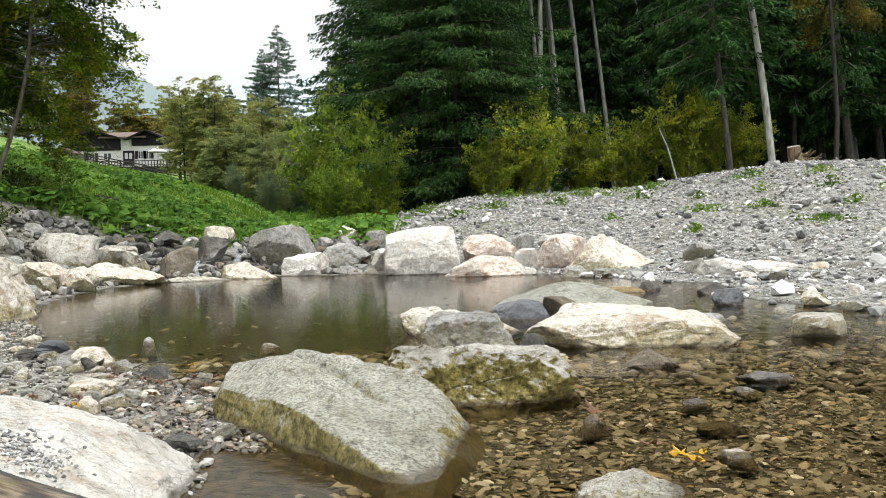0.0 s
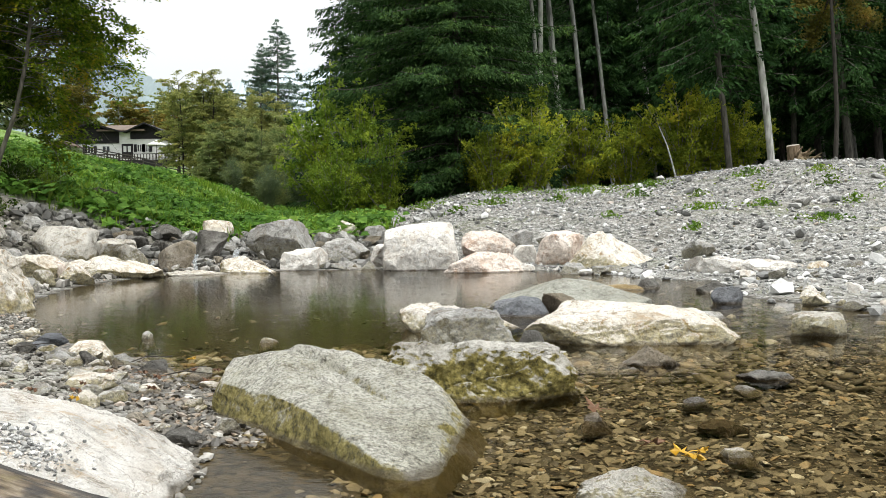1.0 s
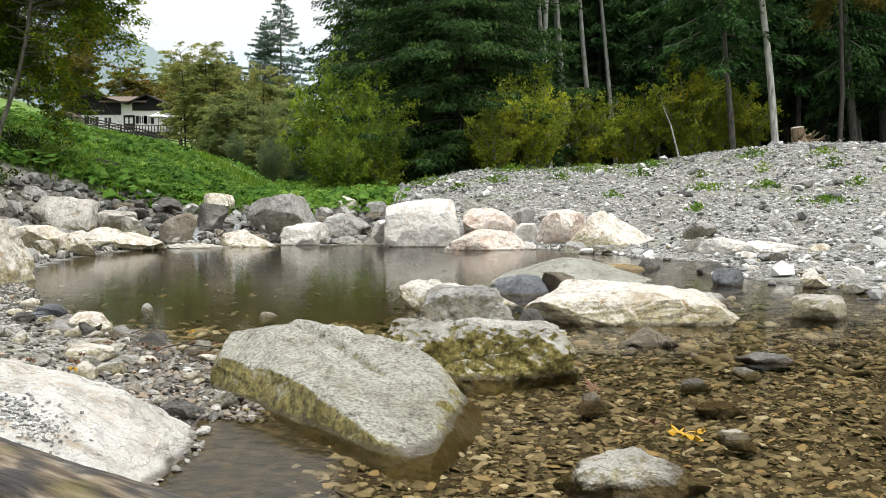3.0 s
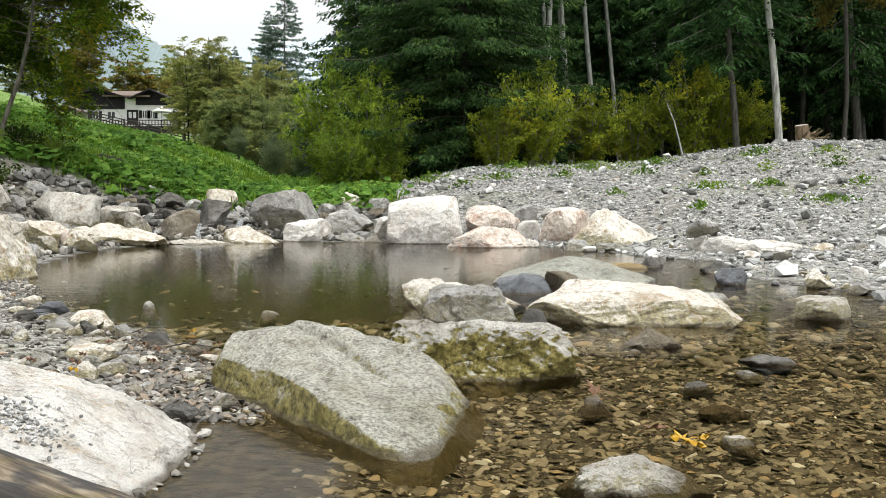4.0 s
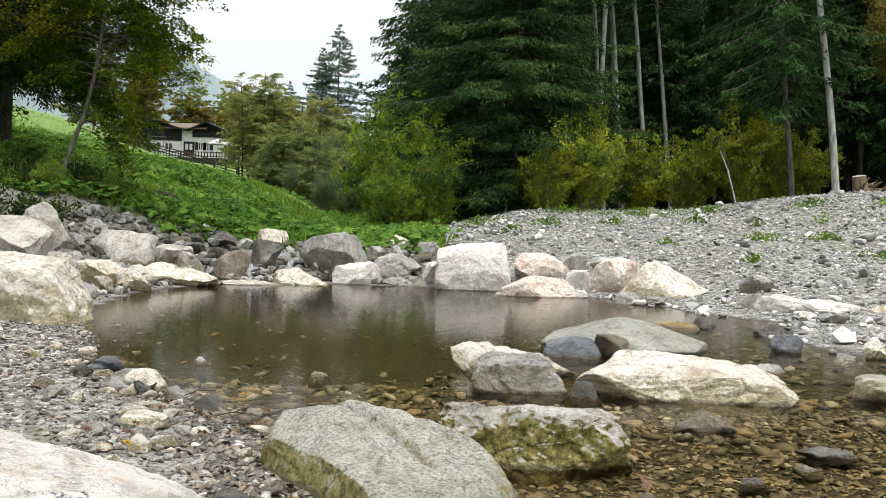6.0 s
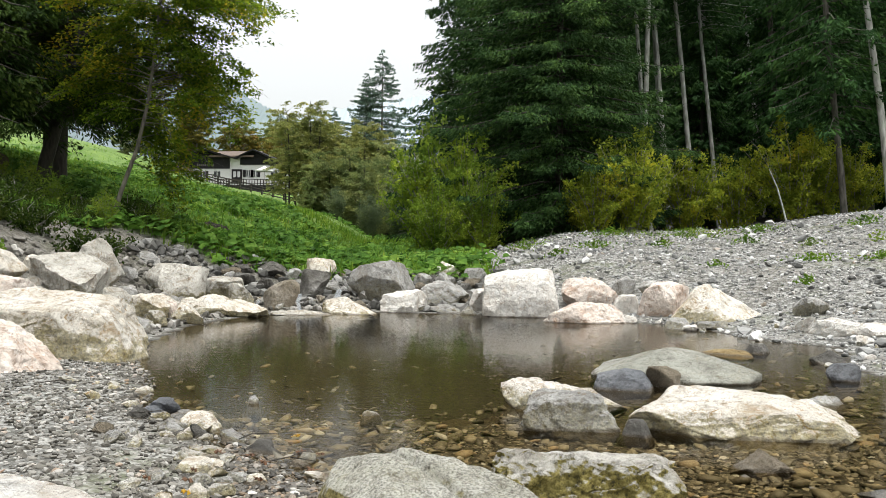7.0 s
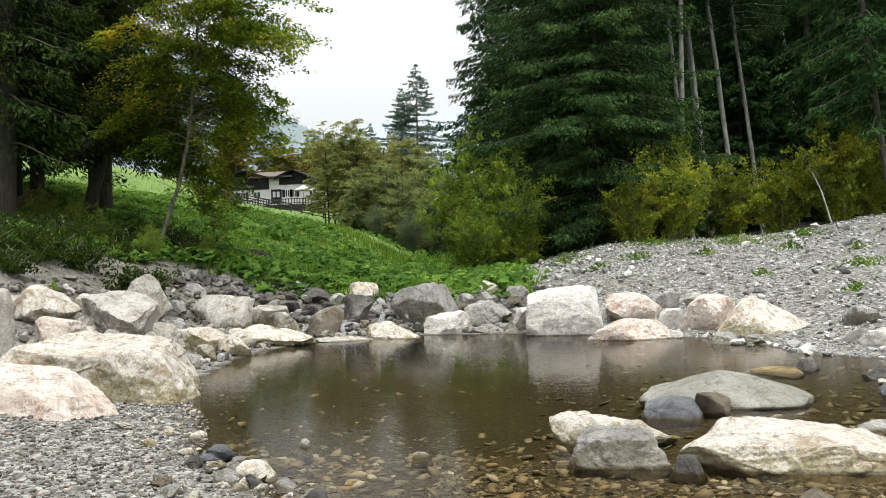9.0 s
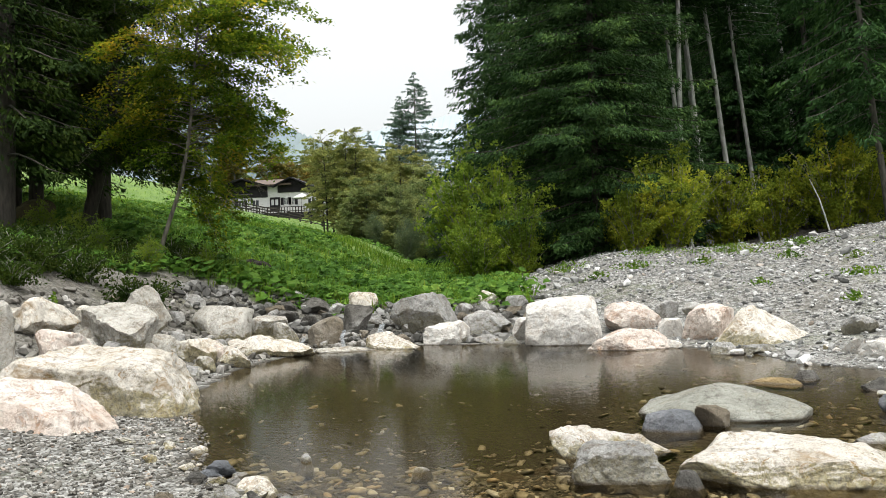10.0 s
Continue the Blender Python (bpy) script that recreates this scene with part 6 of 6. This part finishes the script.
fence = thing("fence", None, None, "dark wooden post and rail fence below the inn", "fence")
fx = np.arange(-51.6, -34.4, 1.7)
for a in fx:
    z = float(ground_z(a, 128))
    part("post", box_mesh("post", (a - 0.1, a + 0.1, 127.9, 128.1, z - 0.3, z + 1.35)), RAIL_WOOD, fence)
for lift in (0.4, 0.82, 1.22):
    for a in fx[:-1]:
        z0, z1 = float(ground_z(a, 128)) + lift, float(ground_z(a + 1.7, 128)) + lift
        part("rail", mesh_from("rail", *tube_data([(a - 0.1, 127.86, z0), (a + 0.85, 127.86, (z0 + z1) / 2), (a + 1.8, 127.86, z1)], (0.09, 0.09, 0.09), 6)), RAIL_WOOD, fence)

# a pale parked car behind the fence
CARPAINT = plain_material("white_car_paint", (0.75, 0.75, 0.76), 0.3, 0.05)
car = thing("car", None, None, "white car parked behind the fence", "car")
part("body", box_mesh("body", (-2.2, 2.2, -0.85, 0.85, 0.35, 0.95), (-1.3, 1.1, -0.75, 0.75, 0.95, 1.4)), CARPAINT, car)
for a in (-1.35, 1.35):
    for b in (-0.8, 0.8):
        part("wheel", mesh_from("wheel", *tube_data([(a, b - 0.1, 0.32), (a, b, 0.32), (a, b + 0.1, 0.32)], (0.32, 0.33, 0.32), 12)), RAIL_WOOD, car)
car.location = (HX + 13, 146, float(ground_z(HX + 13, 146)))

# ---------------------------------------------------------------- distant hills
# aerial haze is put into both hill colours, paler on the farther ridge
HILL = plain_material("hazed_hillside", (0.25, 0.31, 0.32), 1.0, 0.2, 0.03, 0.0)
HILL2 = plain_material("hazed_far_hillside", (0.46, 0.53, 0.57), 1.0, 0.12, 0.01, 0.0)


def ridge(name, y, xs, hs, material, rough, seed, label):
    x = np.linspace(xs[0], xs[-1], 1600)
    h = np.interp(x, xs, hs)
    rr = np.random.default_rng(seed)
    h = h + 4 * rough * wobble(x, 0 * x, 12.0 / y, seed)
    rows = []
    for k in range(6):
        u = k / 5
        rows.append(np.column_stack([x, np.full(1600, y - (1 - u) * y * 0.3), h * u ** 1.3 - 5 * (1 - u) + 0.5 * rough * np.abs(rr.normal(size=1600))]))
    rows.append(np.column_stack([x, np.full(1600, y * 1.3), 0 * h - 5]))
    v = np.concatenate(rows)
    i, j = np.meshgrid(np.arange(6), np.arange(1599), indexing="ij")
    f = np.stack([i * 1600 + j, i * 1600 + j + 1, (i + 1) * 1600 + j + 1, (i + 1) * 1600 + j], -1).reshape(-1, 4)
    return thing(name, mesh_from(name, v, f, True), material, label, "hill", kind="structure")


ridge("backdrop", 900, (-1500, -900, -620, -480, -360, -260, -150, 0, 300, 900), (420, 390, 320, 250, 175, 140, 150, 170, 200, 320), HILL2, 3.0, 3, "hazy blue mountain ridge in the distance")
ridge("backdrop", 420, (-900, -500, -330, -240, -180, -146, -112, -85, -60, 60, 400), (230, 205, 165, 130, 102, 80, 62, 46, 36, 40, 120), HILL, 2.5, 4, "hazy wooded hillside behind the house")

# ---------------------------------------------------------------- small things
WOODCUT = plain_material("pale_cut_wood", (0.40, 0.35, 0.30), 0.8, 0.3, 9)
def log_material():
    m = Mat("weathered_log_bark", 0.85)
    st = m.n.new("ShaderNodeMapping")
    st.inputs["Scale"].default_value = (5, 70, 70)
    m.l.new(m.tc.outputs["Object"], st.inputs[0])
    t = m.n.new("ShaderNodeTexNoise")
    t.inputs["Scale"].default_value, t.inputs["Detail"].default_value, t.inputs["Distortion"].default_value = 1.0, 9, 0.3
    m.l.new(st.outputs[0], t.inputs["Vector"])
    c = m.ramp(t.outputs["Fac"], [(0.36, (0.02, 0.015, 0.010)), (0.46, (0.09, 0.065, 0.04)), (0.56, (0.19, 0.145, 0.095)), (0.70, (0.36, 0.31, 0.24))])
    s2 = m.n.new("ShaderNodeMapping")
    s2.inputs["Scale"].default_value = (4, 11, 11)
    m.l.new(m.tc.outputs["Object"], s2.inputs[0])
    p = m.n.new("ShaderNodeTexNoise")
    p.inputs["Scale"].default_value, p.inputs["Detail"].default_value = 1.0, 7
    m.l.new(s2.outputs[0], p.inputs["Vector"])
    c = m.mix(m.ramp(p.outputs["Fac"], [(0.50, (0, 0, 0)), (0.57, (0.9, 0.9, 0.9))]), c, (0.028, 0.025, 0.025))
    c = m.mix(m.ramp(p.outputs["Fac"], [(0.36, (0.55, 0.55, 0.55)), (0.44, (0, 0, 0))]), c, (0.16, 0.13, 0.035))
    m.colour(c)
    m.bump((t.outputs["Fac"], 1.0, 0.012), (p.outputs["Fac"], 0.6, 0.02))
    return m.m


LOGBARK = log_material()
YELLOW = plain_material("yellow_maple_leaf", (0.62, 0.36, 0.015), 0.5, 0.3, 18)
DEADLEAF = plain_material("dead_brown_leaf", (0.20, 0.10, 0.05), 0.7, 0.4, 20)
FOAM = plain_material("falling_white_water", (0.55, 0.58, 0.60), 0.2, 0.4, 14, 0.6)
fm = FOAM.node_tree
see = fm.nodes.new("ShaderNodeBsdfTransparent")
thin = fm.nodes.new("ShaderNodeTexNoise")
thin.inputs["Scale"].default_value = 38
blend = fm.nodes.new("ShaderNodeMixShader")
gate = ramp_node(fm.nodes, [(0.42, (0, 0, 0)), (0.62, (1, 1, 1))])
fm.links.new(thin.outputs["Fac"], gate.inputs[0])
fm.links.new(gate.outputs[0], blend.inputs[0])
fm.links.new(see.outputs[0], blend.inputs[1])
fm.links.new(fm.nodes["Principled BSDF"].outputs[0], blend.inputs[2])
fm.links.new(blend.outputs[0], [n for n in fm.nodes if n.type == "OUTPUT_MATERIAL"][0].inputs["Surface"])

log = thing("log", None, None, "weathered brown log lying beside the white boulder", "log")
tip, tail = Vector((-1.336, 2.074, 0.361)), Vector((-0.095, 1.112, 0.359))
span = (tail - tip).length
rings, sides = 70, 60
lu, la = np.meshgrid(np.linspace(0, span, rings), np.arange(sides) * 2 * math.pi / sides, indexing="ij")
grain = fbm(np.column_stack([lu.ravel() * 3, np.cos(la).ravel() * 4, np.sin(la).ravel() * 4]), 1.5, 9, 4, 0.6).reshape(lu.shape)
lr = 0.085 * (1 + 0.03 * np.sin(lu * 7) + 0.06 * grain)
lr[0], lr[-1] = 0.002, 0.002
lr[1], lr[-2] = 0.08, 0.08
lu[1], lu[-2] = 0.0, span
lv = np.column_stack([lu.ravel(), (lr * np.cos(la)).ravel(), (lr * np.sin(la)).ravel()])
li, lj = np.meshgrid(np.arange(rings - 1), np.arange(sides), indexing="ij")
lf = np.stack([li * sides + lj, li * sides + (lj + 1) % sides, (li + 1) * sides + (lj + 1) % sides, (li + 1) * sides + lj], -1).reshape(-1, 4)
part("trunk", mesh_from("trunk", lv, lf, True), LOGBARK, log)
log.matrix_world = Matrix.Translation(tip) @ (tail - tip).to_track_quat("X", "Z").to_matrix().to_4x4()

stump = thing("tree_stump", None, None, "upturned brown tree stump with roots on the gravel crest", "stump")
part("trunk", mesh_from("trunk", *tube_data([(0.1, 0.05, -0.05), (0.05, 0.02, 0.25), (-0.04, -0.03, 0.5), (-0.08, -0.05, 0.72)], (0.42, 0.30, 0.25, 0.24), 14), True), STUMP_BARK, stump)
part("cut_face", mesh_from("cut_face", *tube_data([(-0.08, -0.05, 0.715), (-0.083, -0.052, 0.735), (-0.084, -0.053, 0.738)], (0.235, 0.225, 0.01), 14)), WOODCUT, stump, "pale sawn face")
rs = np.random.default_rng(15)
for k in range(14):
    a = rs.uniform(-1.0, 1.6)
    e = np.array([0.85 * math.cos(a) - 0.1, -0.2 + rs.normal() * 0.4, 0.15 + 0.45 * math.sin(a)])
    part("root", mesh_from("root", *tube_data([(0, 0, 0.35), e * 0.6 + rs.normal(size=3) * 0.08, e * 1.1], (0.10, 0.06, 0.02), 6), True), STUMP_BARK, stump)
stump.location = (13.3, 33.2, float(ground_z(13.6, 33.2)) - 0.1)

pole = thing("dead_stick", None, None, "thin pale dead stem leaning at the wood's edge", "branch")
part("stem", mesh_from("stem", *tube_data([(0.35, 0, -0.2), (0.12, 0, 0.7), (-0.05, 0, 1.3), (-0.35, 0, 2.0)], (0.035, 0.03, 0.025, 0.012), 6), True), PALE_BARK, pole)
pole.location = (8.6, 33.4, float(ground_z(8.6, 33.4)))


def star_leaf(x, y, z, size, material, label, turn, tilt=0.12):
    lobes = 7
    v = [(0, 0, 0.004)]
    for k in range(lobes * 2):
        a = -2.2 + 4.4 * k / (lobes * 2 - 1)
        rad = size * (0.5 if k % 2 else 0.24) * (1 - 0.15 * abs(a) / 2.2)
        v.append((rad * math.sin(a), rad * math.cos(a), 0.012 * math.sin(5 * a) + tilt * rad * math.cos(a)))
    low = [(a, b, c - 0.002) for a, b, c in v]
    n = len(v)
    f = [(0, k + 1, k) for k in range(1, n - 1)] + [(n, n + k, n + k + 1) for k in range(1, n - 1)] + [(0, 1, n + 1), (0, n + 1, n), (0, n, 2 * n - 1), (0, 2 * n - 1, n - 1)]
    f += [(k, k + 1, n + k + 1) for k in range(1, n - 1)] + [(k, n + k + 1, n + k) for k in range(1, n - 1)]
    leaf = thing("fallen_leaf", None, None, label, "leaf")
    part("blade", mesh_from("blade", v + low, f), material, leaf)
    part("leaf_stalk", mesh_from("leaf_stalk", *tube_data([(0, 0, 0), (0.01, -size * 0.3, 0.004), (0.03, -size * 0.6, 0.0)], (0.002, 0.002, 0.0015), 4)), material, leaf)
    leaf.matrix_world = pose(x, y, z, 8, -6, turn)
    return leaf


star_leaf(0.95, 3.40, 0.01, 0.11, YELLOW, "bright yellow maple leaf floating in the shallows", 140)
star_leaf(0.91, 3.46, 0.012, 0.09, YELLOW, "crumpled yellow maple leaf in the shallows", 30, 0.25)
star_leaf(0.99, 3.47, 0.012, 0.08, YELLOW, "small yellow leaf in the shallows", 250, 0.2)
star_leaf(0.72, 4.28, 0.02, 0.13, DEADLEAF, "dead brown leaf caught on a stone", 60, 0.6)
star_leaf(0.84, 3.62, 0.012, 0.12, DEADLEAF, "reddish dead leaf in the shallows", 200, 0.3)
rl = np.random.default_rng(8)
for k in range(16):
    x, y = rl.uniform(-2.2, -0.9), rl.uniform(4.3, 6.2)
    star_leaf(x, y, max(0.02, float(ground_z(x, y)) + 0.05), rl.uniform(0.05, 0.09), DEADLEAF if k % 5 else YELLOW, "small fallen autumn leaf on the wet gravel bar", rl.uniform(0, 360), 0.1)

# little cascades between the weir stones
for x, y, z0, z1, w in ((-5.4, 18.9, 0.42, 0.02, 0.06), (-4.7, 19.7, 0.5, 0.2, 0.09), (-6.15, 18.3, 0.3, 0.0, 0.05)):
    u = np.linspace(0, 1, 8)
    line = np.column_stack([x + 0.12 * u + 0.02 * np.sin(9 * u), y + 0.45 - 0.55 * u, z0 - (z0 - z1) * u ** 1.6])
    chunks = [tube_data(line + np.array([o, 0.02 * math.sin(o * 40), 0]), np.full(8, w * 0.16) * (1 + 0.3 * np.sin(np.arange(8) * 2 + o * 30)), 6) for o in np.linspace(-w / 2, w / 2, 5)]
    fall = thing("cascade", mesh_from("cascade", *join(chunks), True), FOAM, "thin white cascade of water between weir stones", "water", kind="structure")

# twigs on the beach
for x, y, a, l in ((-4.6, 7.6, 0.3, 0.5), (-3.2, 6.6, -0.6, 0.35), (-2.1, 5.9, 0.9, 0.3), (-5.2, 7.4, 1.4, 0.3), (-1.7, 5.3, 0.2, 0.3)):
    z = float(ground_z(x, y)) + 0.05
    tw = thing("twig", None, None, "thin brown twig lying on the gravel", "twig", "twigs on the beach")
    part("stem", mesh_from("stem", *tube_data([(0, 0, 0), (l * 0.4, 0.02, 0.02), (l, -0.03, 0.0)], (0.005, 0.004, 0.002), 5)), DARK_BARK, tw)
    part("side_stem", mesh_from("side_stem", *tube_data([(l * 0.4, 0.02, 0.02), (l * 0.6, 0.1, 0.03), (l * 0.7, 0.17, 0.02)], (0.0035, 0.003, 0.0015), 4)), DARK_BARK, tw)
    tw.matrix_world = Matrix.Translation((x, y, z)) @ Matrix.Rotation(a, 4, "Z")

# mossy stump and dark undergrowth below the trees
MOSS = plain_material("mossy_wood", (0.10, 0.085, 0.03), 0.9, 0.5, 6, 0.8)
boulder(-17.6, 27.0, float(ground_z(-17.6, 27.0)), 1.35, 1.1, 1.15, MOSS, 301, "moss-covered rounded stump in the meadow", name="mossy_stump", sub=4, rough=0.2)
for x, y, s, t in ((-12.6, 21.5, 0.22, 1), (-10.6, 20.5, 0.2, 2), (-13.8, 22.5, 0.25, 3), (-9.8, 22.0, 0.18, 4), (-15.5, 23.5, 0.25, 5)):
    copy_thing(g1, Matrix.Translation((x, y, float(ground_z(x, y)) - 0.1)) @ Matrix.Rotation(t, 4, "Z") @ Matrix.Scale(s, 4))

u1 = leafy("shrub", -9.4, 17.6, *shrub_data(77, 1.1, 1.7, 22, 2600, 0.10, 0.15), GREY_BARK, DARK_LEAVES, "low dark green undergrowth on the shaded bank", "shrub", "bank undergrowth")
ru = np.random.default_rng(31)
for k in range(30):
    y = ru.uniform(14.5, 23)
    x = -8.6 - 0.55 * (y - 14) - ru.uniform(0, 3.4) + 3.5 * max(0, (y - 19) / 4)
    copy_thing(u1, Matrix.Translation((x, y, float(ground_z(x, y)) - 0.08)) @ Matrix.Rotation(ru.uniform(0, 6), 4, "Z") @ Matrix.Scale(ru.uniform(0.45, 1.0), 4))

# grit lying in a hollow of the white boulder
deps = bpy.context.evaluated_depsgraph_get()
rg = np.random.default_rng(23)
spots = []
for x, y in zip(rg.normal(-1.36, 0.07, 330), rg.normal(2.82, 0.06, 330)):
    hit, place, normal, _, ob, _ = scene.ray_cast(deps, Vector((x, y, 1.2)), Vector((0, 0, -1)))
    if hit and ob.name.startswith("boulder"):
        spots.append(place[:])
gs = rg.uniform(0.006, 0.022, len(spots))
gv, gf = stones_data(rg, np.array(spots) + np.column_stack([0 * gs, 0 * gs, gs * 0.2]), gs, 0.6)
thing("grit", mesh_from("grit", gv, gf), BANK_STONE, "small grey grit lying on the white boulder", "stones", kind="stuff")
